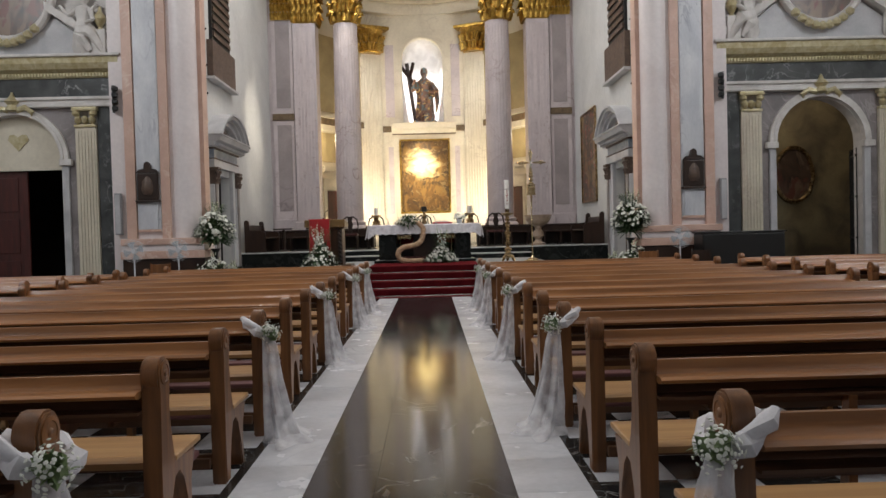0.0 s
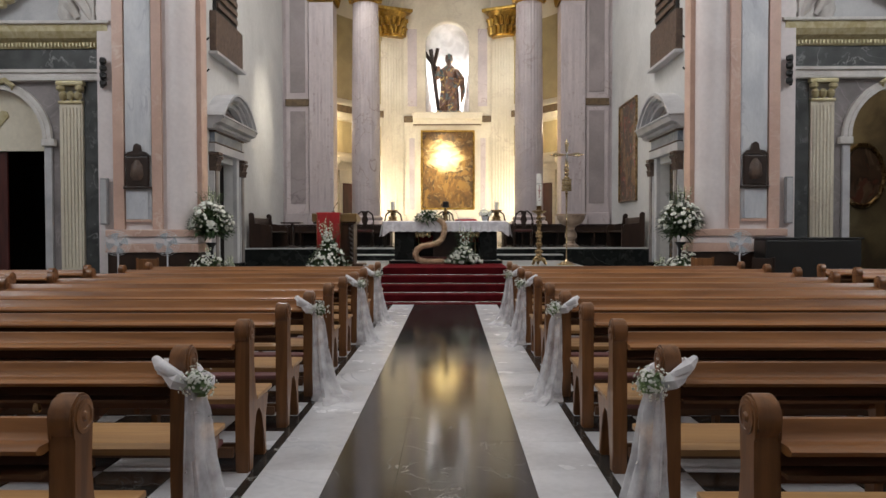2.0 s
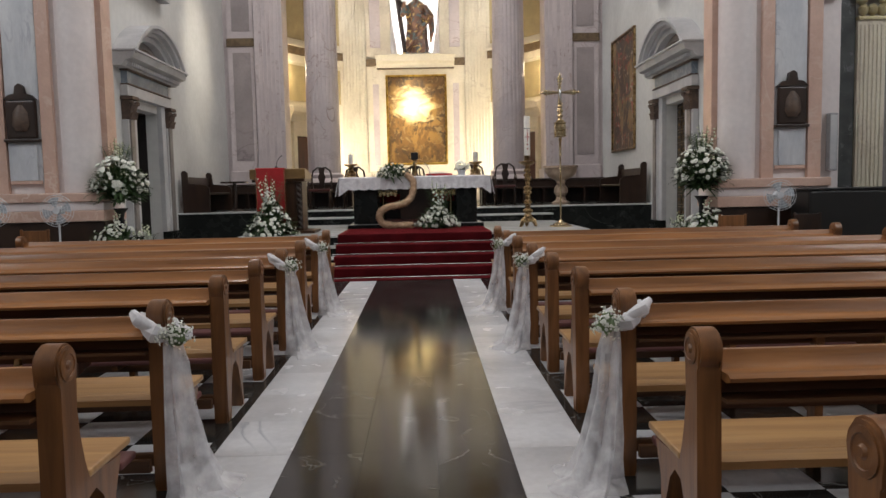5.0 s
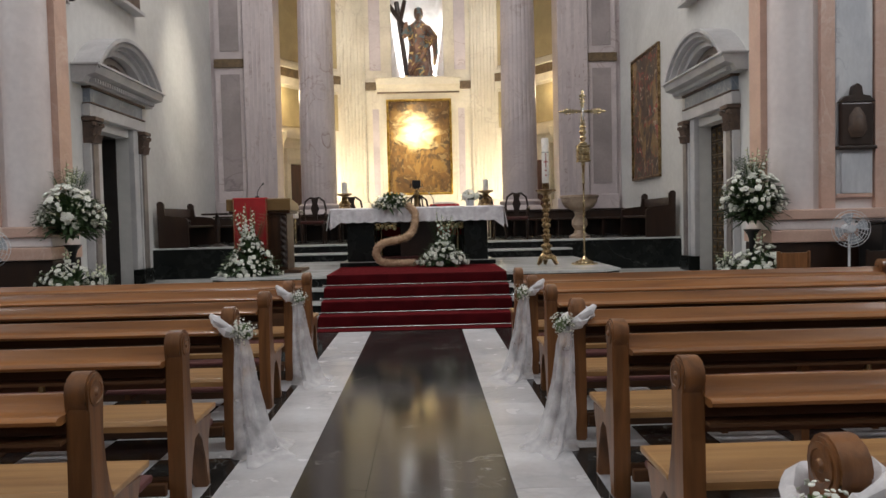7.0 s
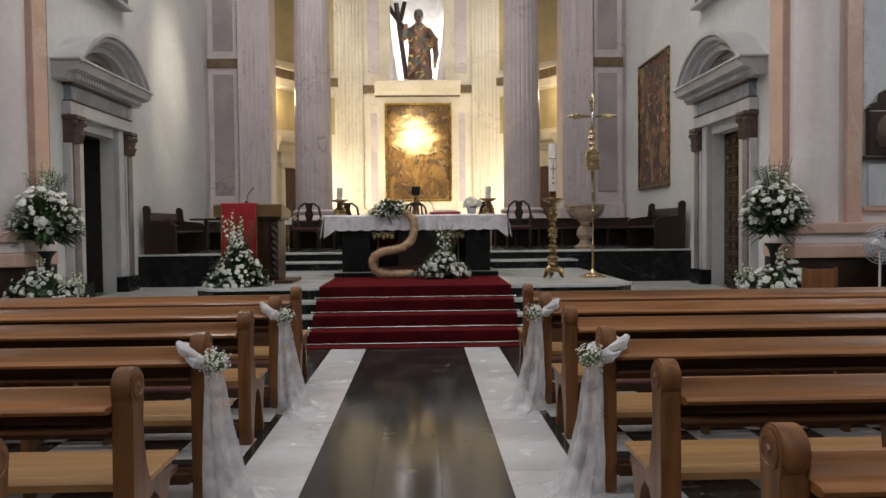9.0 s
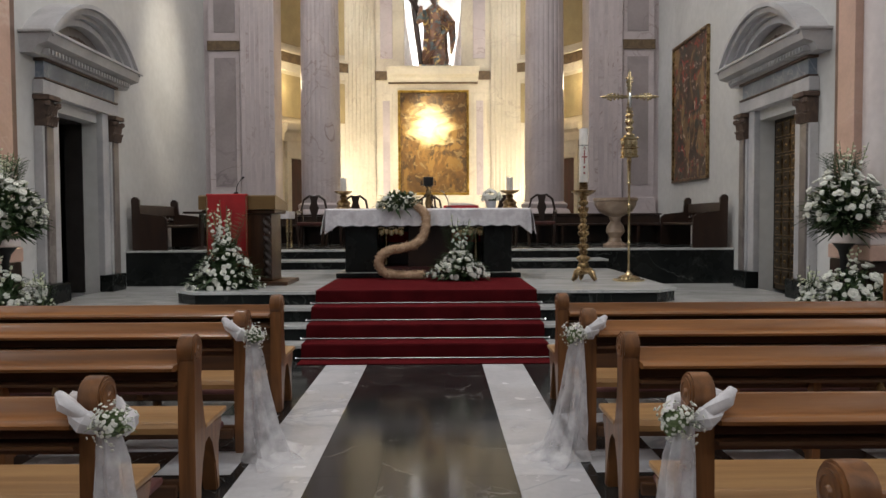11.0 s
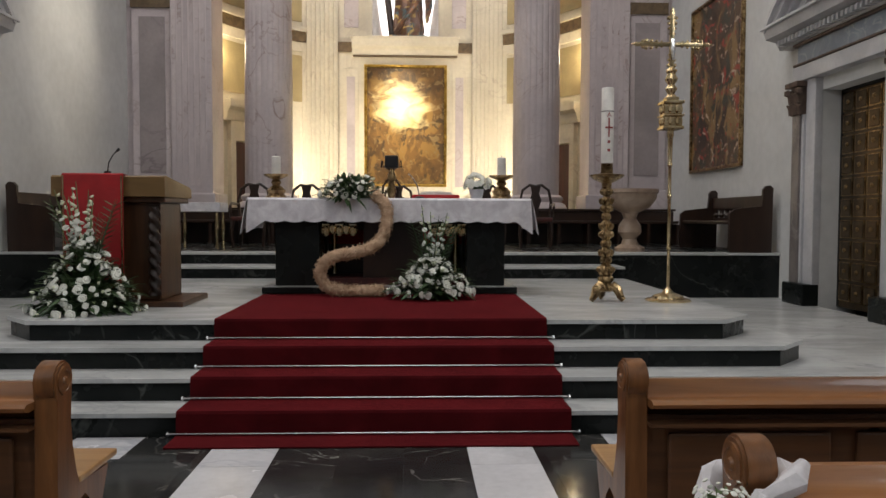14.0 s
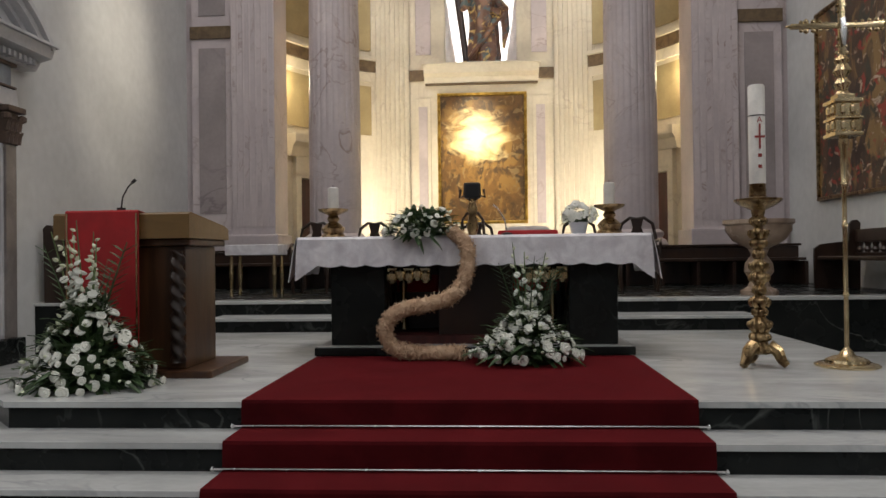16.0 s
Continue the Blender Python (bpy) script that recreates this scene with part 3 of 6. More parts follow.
# unseen nave shell, added round the camera to hold and bounce light
for sx, name in ((-1, "wall_nave_west"), (1, "wall_nave_east")):
    bm = nb()
    x0, x1 = sorted((sx * 12.6, sx * 12.9))
    box(bm, x0, x1, -8.9, 17.95, -0.3, 8.2)
    box(bm, x0, x1, -8.9, 17.95, 12.2, TOP)
    for a, b in ((-8.9, 0.6), (3.4, 8.6), (11.4, 17.95)):
        box(bm, x0, x1, a, b, 8.2, 12.2)
    solid(name, bm, "wall", "unseen nave wall, added with high openings for light", "wall")
bm = nb()
box(bm, -12.9, 12.9, -8.9, -8.6, -0.3, 6.5)
box(bm, -12.9, -2.2, -8.9, -8.6, 6.5, 11.5)
box(bm, 2.2, 12.9, -8.9, -8.6, 6.5, 11.5)
box(bm, -12.9, 12.9, -8.9, -8.6, 11.5, TOP)
# greyer than the side walls so that it bounces less light
solid("wall_nave_back", bm, "grey_stone", "unseen back wall, added in greyer stone, with an opening", "wall")
solid("ceiling_nave", box(nb(), -12.9, 12.9, -8.9, 18.0, TOP, TOP + 0.3), "wall", "unseen flat lid added over the nave", "ceiling")
solid("ceiling_chancel", box(nb(), -6.2, 6.2, 18.0, 27.0, TOP, TOP + 0.3), "wall", "unseen flat lid added over the chancel", "ceiling")
solid("wall_over_chapels", box(nb(), -12.9, -12.6, 17.95, 18.3, -0.3, TOP), "wall", "plain wall end", "wall")

# ---- apse ----
AY, AR, HALF = 26.0, 4.42, 1.65
FLAT = 30.1


def ring_wall(z0, z1, r0, r1, a0, a1, n=20):
    pts = [(r1 * math.cos(radians(a0 + (a1 - a0) * i / n)), AY + r1 * math.sin(radians(a0 + (a1 - a0) * i / n))) for i in range(n + 1)]
    pts += [(r0 * math.cos(radians(a1 + (a0 - a1) * i / n)), AY + r0 * math.sin(radians(a1 + (a0 - a1) * i / n))) for i in range(n + 1)]
    return prism(nb(), pts, z0, z1, "z")


A_IN = math.degrees(math.atan2(FLAT - AY, HALF))
apse = solid("wall_apse", ring_wall(0.955, 10.2, AR, AR + 0.35, 12, A_IN), "cream", "cream marble curved apse wall", "wall", smooth=True)
part("wall_curve", ring_wall(0.955, 10.2, AR, AR + 0.35, 180 - A_IN, 168), "cream", apse, smooth=True)
bm = nb()
box(bm, -HALF, HALF, FLAT, FLAT + 0.3, 0.955, 5.8)
NW, NZ = 0.82, 8.45
prism(bm, [(-HALF, 5.8), (-NW, 5.8), (-NW, NZ)] + [(-p, z) for p, z in arc(0, NZ, NW, 0, 180, 16)][1:-1] + [(NW, NZ), (NW, 5.8), (HALF, 5.8), (HALF, 10.2), (-HALF, 10.2)], FLAT, FLAT + 0.3)
part("centre_bay", bm, "cream", apse)
# niche shell
bm = nb()
ang = [180 * i / 16 for i in range(17)]
rows = [[(NW * math.cos(radians(a)), FLAT + 0.29 + 0.75 * math.sin(radians(a)), z) for a in ang] for z in (5.75, NZ)]
for e in (15, 30, 45, 60, 75, 88):
    rows.append([(NW * math.cos(radians(e)) * math.cos(radians(a)) * (1 - 0.10 * (i % 2)), FLAT + 0.29 + 0.75 * math.cos(radians(e)) * math.sin(radians(a)), NZ + NW * math.sin(radians(e))) for i, a in enumerate(ang)])
vs = [[bm.verts.new(p) for p in r] for r in rows]
for a, b in zip(vs, vs[1:]):
    for i in range(16):
        bm.faces.new((a[i], a[i + 1], b[i + 1], b[i]))
part("niche_shell", bm, "stucco", apse, "white niche with a scallop shell head", True)
part("niche_floor", box(nb(), -NW, NW, FLAT + 0.02, FLAT + 1.06, 5.72, 5.802), "cream", apse)
bm = nb()
prism(bm, [(-NW - 0.16, 5.84), (-NW - 0.16, NZ)] + [(-p, z) for p, z in arc(0, NZ, NW + 0.16, 0, 180, 20)][1:-1] + [(NW + 0.16, NZ), (NW + 0.16, 5.84), (NW + 0.02, 5.84), (NW + 0.02, NZ)] + arc(0, NZ, NW + 0.02, 0, 180, 20)[1:-1] + [(-NW - 0.02, NZ), (-NW - 0.02, 5.84)], FLAT - 0.06, FLAT - 0.002)
part("niche_surround", bm, "cream", apse, "moulded cream arch round the niche")
# cornice under the niche and the band round the apse
bm = nb()
prism(bm, [(FLAT - 0.002, 5.42), (FLAT - 0.1, 5.42), (FLAT - 0.14, 5.55), (FLAT - 0.26, 5.62), (FLAT - 0.3, 5.8), (FLAT - 0.002, 5.8)], -1.3, 1.3, "x")
part("sill_cornice", bm, "cream", apse, "cream moulded cornice")
part("sill_fillet", box(nb(), -1.33, 1.33, FLAT - 0.33, FLAT - 0.002, 5.8015, 5.84, 0.01), "cream", apse)
part("sill_fillet", box(nb(), -1.28, 1.28, FLAT - 0.125, FLAT - 0.002, 5.385, 5.4195, 0.008), "band", apse, "thin dark gilt line")
for e in (-1, 1):
    part("band", box(nb(), *sorted((e * 1.302, e * HALF)), FLAT - 0.08, FLAT - 0.002, 5.5, 5.74, 0.01), "band", apse, "carved ochre band")
part("band", ring_wall(5.62, 5.86, AR - 0.08, AR - 0.002, 8, 57, 16), "band", apse, "carved ochre band")
part("band", ring_wall(5.62, 5.86, AR - 0.08, AR - 0.002, 123, 172, 16), "band", apse, "carved ochre band")
for a0, a1 in ((8, 57), (123, 172)):
    part("band_moulding", ring_wall(5.865, 5.95, AR - 0.14, AR - 0.002, a0, a1, 16), "cream", apse)
    part("band_moulding", ring_wall(5.40, 5.615, AR - 0.05, AR - 0.002, a0, a1, 16), "cream", apse)
    part("upper_panel", ring_wall(6.1, 9.0, AR - 0.03, AR - 0.002, a0, a1, 16), "ochre", apse, "ochre marble panel")
    part("wall_panel", ring_wall(4.2, 5.3, AR - 0.03, AR - 0.002, a0, a1, 16), "ochre", apse, "ochre marble panel")
for e in (-1, 1):
    part("panel_frame", box(nb(), *sorted((e * 1.16, e * 1.52)), FLAT - 0.035, FLAT - 0.002, 2.0, 5.1, 0.012), "cream", apse, "raised cream panel")
    part("panel_inset", box(nb(), *sorted((e * 1.24, e * 1.44)), FLAT - 0.05, FLAT - 0.036, 2.2, 4.9, 0.005), "lilac", apse, "lilac panel")
    part("panel_inset", box(nb(), *sorted((e * 1.15, e * 1.5)), FLAT - 0.03, FLAT - 0.002, 6.1, 9.0, 0.01), "lilac", apse, "lilac panel")
    # fluted pilasters beside the middle bay
    m = pose(e * 2.08, FLAT - 0.28, 0, 0, 0, -e * 25)
    pil = thing("fluted_pilaster", m, "cream fluted marble pilaster lit from below", "pilaster", "apse pilasters", "structure")
    part("shaft", box(nb(), -0.47, 0.47, 0, 0.16, 2.0, 8.6), "cream", pil)
    fillet = mesh_of("fillet", box(nb(), 0, 0.068, -0.028, -0.001, 2.15, 8.45), "cream")
    for k in range(8):
        shared("fillet", fillet, pil, pose(-0.43 + k * 0.1125, 0, 0))
    part("base", box(nb(), -0.55, 0.55, -0.08, 0.2, 0.955, 2.0, 0.03), "cream", pil, "moulded base")
    bm = nb()
    lathe(bm, [(0.46, 0), (0.5, 0.05), (0.45, 0.3), (0.52, 0.7), (0.62, 0.9)], 16, (0, 0.12, 8.6))
    for k in range(9):
        for zz, rr in ((8.68, 0.5), (8.98, 0.53)):
            a = radians(180 + k * 22.5 + (11 if zz > 8.8 else 0))
            tube(bm, [(rr * math.cos(a), 0.12 + rr * math.sin(a), zz), (rr * 1.08 * math.cos(a), 0.12 + rr * 1.08 * math.sin(a), zz + 0.26), (rr * 1.28 * math.cos(a), 0.12 + rr * 1.28 * math.sin(a), zz + 0.3)], [0.09, 0.08, 0.03], 6)
    part("capital", bm, "gilt", pil, "gilded corinthian capital", True)
    part("abacus", box(nb(), -0.66, 0.66, -0.5, 0.3, 9.5, 9.62, 0.02), "gilt", pil)

# side doors in the ambulatory
for e in (-1, 1):
    a = radians(90 - e * 54)
    m = pose((AR - 0.02) * math.cos(a), AY + (AR - 0.02) * math.sin(a), 0.955, 0, 0, -e * 54)
    d = thing("door_apse", m, "dark red door in a cream stone surround", "door", "apse doors", "structure")
    part("leaf", box(nb(), -0.42, 0.42, -0.06, -0.01, 0.0, 2.15, 0.006), "red_door", d)
    for x in (-0.56, 0.42):
        part("jamb", box(nb(), x, x + 0.14, -0.14, 0.02, 0, 2.3, 0.012), "cream", d)
    part("lintel", box(nb(), -0.56, 0.56, -0.14, 0.02, 2.16, 2.6, 0.012), "cream", d)
    part("cornice", prism(nb(), [(0.02, 2.6), (-0.16, 2.6), (-0.22, 2.8), (-0.30, 2.88), (-0.30, 3.05), (0.02, 3.05)], -0.7, 0.7, "x"), "cream", d, "moulded cornice")

# half dome with coffers, and the round entablature below it
ent = solid("entablature", ring_wall(10.2, 10.9, AR - 0.35, AR + 0.35, 2, 178, 40), "cream", "round cream entablature over the apse", "wall", smooth=True)
part("cornice", ring_wall(10.62, 10.9, AR - 0.7, AR - 0.352, 2, 178, 40), "cream", ent, "projecting cornice", True)
bm = nb()
rows = []
for e in range(0, 91, 6):
    rows.append([bm.verts.new(((AR + 0.1) * math.cos(radians(min(e, 89.5))) * math.cos(radians(a)), AY + (AR + 0.1) * math.cos(radians(min(e, 89.5))) * math.sin(radians(a)), 10.9 + 2.0 * math.sin(radians(e)))) for a in range(0, 181, 6)])
for a, b in zip(rows, rows[1:]):
    for i in range(30):
        bm.faces.new((a[i], a[i + 1], b[i + 1], b[i]))
faces = [f for f in bm.faces if f.calc_area() > 0.02]
bmesh.ops.recalc_face_normals(bm, faces=bm.faces)
bmesh.ops.inset_individual(bm, faces=faces, thickness=0.035, depth=0.05)
solid("ceiling_apse", bm, "coffer", "coffered apse half dome with gilt ribs", "ceiling")
solid("wall_over_apse", prism(nb(), [(-5.43, 10.0), (-4.42, 10.0), (-4.42, 10.9)] + [(-p, z) for p, z in arc(0, 10.9, 4.42, 0, 180, 24, 2.0)][1:-1] + [(4.42, 10.9), (4.42, 10.0), (5.43, 10.0), (5.43, TOP), (-5.43, TOP)], 26.9, 27.0), "wall", "plain wall over the apse arch", "wall")

# ---- columns ----
def column(x, y):
    c = thing("column", pose(x, y, 0.955), "tall fluted lilac marble column with a gilded capital", "column", "apse columns", "structure")
    n = 96

    def flute(i, z):
        k = i % 4
        return (1.0, 0.994, 0.968 if z > 2.9 else 0.984, 0.994)[k]
    part("shaft", lathe(nb(), [(0.475, 0.95), (0.475, 2.85), (0.474, 2.95), (0.455, 5.5), (0.425, 7.95)], n, ripple=flute), "lilac", c)
    part("base", lathe(nb(), [(0.62, 0.62), (0.64, 0.68), (0.60, 0.76), (0.53, 0.80), (0.56, 0.86), (0.56, 0.90), (0.49, 0.95)], 40), "lilac", c, smooth=True)
    part("pedestal", box(nb(), -0.64, 0.64, -0.64, 0.64, 0, 0.62, 0.02), "dark_wood", c, "dark panelled pedestal")
    part("bell", lathe(nb(), [(0.44, 7.95), (0.47, 8.0), (0.44, 8.04), (0.42, 8.3), (0.46, 8.7), (0.56, 8.95)], 32), "gilt", c, "gilded capital bell", True)
    bm = nb()
    tube(bm, [(0.45, 0, 0), (0.49, 0, 0.18), (0.53, 0, 0.3), (0.62, 0, 0.34), (0.66, 0, 0.26)], [0.10, 0.11, 0.10, 0.07, 0.02], 6)
    leaf_me = mesh_of("acanthus_leaf", bm, "gilt", True)
    for row in (0, 1):
        for k in range(10):
            shared("acanthus_leaf", leaf_me, c, pose(0, 0, 8.0 + 0.32 * row, 0, 0, 36 * k + 18 * row))
    bm = nb()
    tube(bm, [(0.5, 0, 0), (0.6, 0, 0.16), (0.72, 0, 0.22), (0.78, 0, 0.12), (0.70, 0, 0.08)], [0.05, 0.06, 0.07, 0.06, 0.03], 7)
    vol = mesh_of("volute", bm, "gilt", True)
    for k in range(4):
        shared("volute", vol, c, pose(0, 0, 8.68, 0, 0, 45 + 90 * k))
    part("abacus", box(nb(), -0.6, 0.6, -0.6, 0.6, 8.95, 9.05, 0.03), "gilt", c)
    part("entablature_block", box(nb(), -0.6, 0.6, -0.6, 0.6, 9.05, 10.2, 0.03), "cream", c, "cream entablature block")
    return c


for x in (-2.7, 2.72):
    column(x, 26.75)
for sx in (-1, 1):
    p = thing("fluted_pier", pose(sx * 4.13, 26.36, 0.955), "square fluted lilac marble pier with a gilded capital", "pier", "apse piers", "structure")
    part("shaft", box(nb(), -0.40, 0.40, 0.02, 0.85, 0.951, 7.95), "lilac", p)
    fillet = mesh_of("fillet", box(nb(), 0, 0.078, 0.008, 0.019, 1.1, 7.8), "lilac")
    for k in range(7):
        shared("fillet", fillet, p, pose(-0.375 + k * 0.1125, 0, 0))
    part("base", box(nb(), -0.47, 0.47, -0.06, 0.9, 0.62, 0.95, 0.03), "lilac", p, "moulded base")
    part("pedestal", box(nb(), -0.5, 0.5, -0.1, 0.95, 0, 0.62, 0.02), "dark_wood", p, "dark panelled pedestal")
    part("bell", box(nb(), -0.40, 0.40, 0.0, 0.85, 7.951, 8.95, 0.03), "gilt", p, "gilded capital bell")
    leaf_me = mesh_of("acanthus_leaf", tube(nb(), [(0, 0, 0), (0, -0.04, 0.18), (0, -0.08, 0.3), (0, -0.17, 0.34), (0, -0.21, 0.26)], [0.09, 0.10, 0.09, 0.06, 0.02], 6), "gilt", True)
    for row in (0, 1, 2):
        for k in range(5):
            shared("acanthus_leaf", leaf_me, p, pose(-0.36 + 0.18 * k + 0.03 * (row % 2), 0.02 - 0.03 * row, 7.98 + 0.29 * row))
            shared("acanthus_leaf", leaf_me, p, pose(-sx * 0.40, 0.1 + 0.17 * k, 7.98 + 0.29 * row, 0, 0, -sx * 90))
    part("abacus", box(nb(), -0.6, 0.6, -0.25, 0.95, 8.951, 9.05, 0.03), "gilt", p)
    part("entablature_block", box(nb(), -0.55, 0.55, -0.15, 0.9, 9.052, 10.2, 0.03), "cream", p, "cream entablature block")
bm = nb()
for a, b in ((-4.8, -2.0), (2.0, 4.8)):
    box(bm, a, b, 26.2, 27.3, 11.16, 11.5)
solid("column_architrave", bm, "cream", "cream beam over the column pairs", "beam")

# ---- chancel doors, windows and pictures ----
def side_door(sx):
    m = pose(sx * WX, (DOOR0 + DOOR1) / 2, 0.318, 0, 0, -90 * sx)
    d = thing("door_side", m, "grey stone doorway with a curved pediment and blue marble frieze", "doorway", "side doorways", "structure")
    w, h = (DOOR1 - DOOR0) / 2, DOORZ - 0.318
    for e in (-1, 1):
        part("jamb", box(nb(), *sorted((e * w, e * (w + 0.22))), -0.10, 0.02, 0.25, h + 0.2, 0.015), "grey_stone", d)
        part("plinth_block", box(nb(), *sorted((e * (w - 0.01), e * (w + 0.52))), -0.22, 0.0, 0, 0.28, 0.02), "riser_marble", d, "black marble plinth")
        part("pilaster", box(nb(), *sorted((e * (w + 0.265), e * (w + 0.455))), -0.16, 0.0, 0.28, h - 0.28, 0.01), "taupe", d, "slim taupe marble pilaster")
        part("pilaster_edge", box(nb(), *sorted((e * (w + 0.22), e * (w + 0.5))), -0.13, 0.0, 0.28, h - 0.28, 0.01), "grey_stone", d)
        bm = nb()
        box(bm, *sorted((e * (w + 0.24), e * (w + 0.48))), -0.17, 0.0, h - 0.28, h + 0.08, 0.01)
        box(bm, *sorted((e * (w + 0.20), e * (w + 0.52))), -0.24, 0.0, h + 0.082, h + 0.15, 0.012)
        for row in range(2):
            for k in range(4):
                px = e * (w + 0.25 + 0.07 * k + 0.01 * row)
                tube(bm, [(px, -0.17, h - 0.27 + 0.15 * row), (px, -0.19, h - 0.17 + 0.15 * row), (px, -0.235, h - 0.14 + 0.15 * row)], [0.035, 0.035, 0.012], 6)
        for k in (0.22, 0.50):
            lathe(bm, [(0.015, 0), (0.05, 0.02), (0.05, 0.07), (0.015, 0.09)], 8, (e * (w + k), -0.2, h - 0.02))
        part("capital", bm, "brown_capital", d, "brown carved capital")
    part("lintel", box(nb(), -w - 0.5, w + 0.5, -0.15, 0.0, h + 0.16, h + 0.36, 0.015), "grey_stone", d)
    part("frieze", box(nb(), -w - 0.42, w + 0.42, -0.12, 0.0, h + 0.362, h + 0.66), "blue_marble", d, "blue-grey marble frieze")
    zc = h + 0.66
    part("cornice", prism(nb(), [(0.0, zc), (-0.18, zc), (-0.24, zc + 0.1), (-0.38, zc + 0.14), (-0.42, zc + 0.26), (0.0, zc + 0.26)], -w - 0.80, w + 0.80, "x"), "grey_stone", d, "moulded cornice")
    part("cornice_fillet", box(nb(), -w - 0.84, w + 0.84, -0.455, 0.0, zc + 0.2605, zc + 0.30, 0.012), "grey_stone", d)
    part("frieze_fillet", box(nb(), -w - 0.47, w + 0.47, -0.165, 0.0, zc - 0.04, zc - 0.001, 0.008), "brown_capital", d, "thin brown moulding")
    part("frieze_fillet", box(nb(), -w - 0.46, w + 0.46, -0.165, 0.0, h + 0.363, h + 0.39, 0.006), "brown_capital", d, "thin brown moulding")
    dentil = mesh_of("dentil", box(nb(), -0.022, 0.022, -0.30, -0.18, zc + 0.02, zc + 0.09), "grey_stone")
    for k in range(29):
        shared("dentil", dentil, d, pose(-w - 0.6 + k * (2 * w + 1.2) / 28, 0, 0))
    half = w + 0.78
    rise = 0.72
    r = (half * half + rise * rise) / (2 * rise)
    a = math.degrees(math.asin(half / r))
    cz = zc + 0.26 + rise - r
    for r0, r1, dep in ((r - 0.06, r, 0.44), (r - 0.14, r - 0.062, 0.38), (r - 0.20, r - 0.142, 0.28), (r - 0.30, r - 0.202, 0.20)):
        part("curved_moulding", prism(nb(), arc(0, cz, r1, 90 + a, 90 - a, 20) + arc(0, cz, r0, 90 - a, 90 + a, 20), -dep, 0.0), "grey_stone", d, "curved pediment moulding")
    bm = nb()
    prism(bm, [(p, max(z, zc + 0.262)) for p, z in arc(0, cz, r - 0.305, 90 + a * 0.8, 90 - a * 0.8, 16)], -0.05, 0.0)
    part("tympanum", bm, "taupe", d, "shadowed brown tympanum")
    bm = nb()
    for k in range(9):
        q = radians(20 + 17.5 * k)
        tube(bm, [(0.06 * math.cos(q), -0.06, zc + 0.32 + 0.04 * math.sin(q)), (0.30 * math.cos(q), -0.10, zc + 0.32 + 0.16 * math.sin(q)), (0.46 * math.cos(q), -0.07, zc + 0.32 + 0.22 * math.sin(q))], [0.03, 0.045, 0.02], 6)
    part("carving", bm, "brown_capital", d, "brown carved shell relief", True)
    # a bronze leaf shuts the eastern doorway; the western one is open on darkness
    if sx < 0:
        return
    leaf = part("leaf", box(nb(), -w + 0.035, w - 0.035, 0.25, 0.31, 0, h - 0.035, 0.01), "bronze_door", d, "dark bronze panelled leaf")
    boss = mesh_of("panel_boss", lathe(nb(), [(0.03, 0), (0.03, 0.01), (0.012, 0.022)], 8), "old_brass")
    field = mesh_of("leaf_panel", box(nb(), -0.10, 0.10, -0.018, 0, -0.10, 0.10, 0.008), "bronze_door")
    rim = nb()
    for x0, x1, z0, z1 in ((-0.115, 0.115, -0.115, -0.103), (-0.115, 0.115, 0.103, 0.115), (-0.115, -0.103, -0.102, 0.102), (0.103, 0.115, -0.102, 0.102)):
        box(rim, x0, x1, -0.012, 0, z0, z1)
    rim = mesh_of("panel_rim", rim, "old_brass")
    for i in range(5):
        for j in range(10):
            at = (-w + 0.165 + i * 0.267, 0.249, 0.2 + j * 0.265)
            shared("leaf_panel", field, leaf, pose(*at))
            shared("panel_rim", rim, leaf, pose(*at))
            shared("panel_boss", boss, leaf, Matrix.Translation((at[0], at[1] - 0.018, at[2])) @ Matrix.Rotation(radians(90), 4, "X"))


side_door(-1)
side_door(1)


def framed(name, m, w, h, paint, label, fw=0.09, frame_mat="old_brass", category="painting"):
    p = thing(name, m, label, category)
    part("canvas", box(nb(), -w / 2, w / 2, -0.03, -0.004, -h / 2, h / 2), paint, p)
    for nm, (a, b, c, d) in (("frame_top", (-w / 2 - fw, w / 2 + fw, h / 2, h / 2 + fw)), ("frame_bottom", (-w / 2 - fw, w / 2 + fw, -h / 2 - fw, -h / 2)), ("frame_side", (-w / 2 - fw, -w / 2, -h / 2, h / 2)), ("frame_side", (w / 2, w / 2 + fw, -h / 2, h / 2))):
        part(nm, box(nb(), a, b, -0.07, -0.004, c, d, 0.015), frame_mat, p, "narrow gilt frame")
    return p


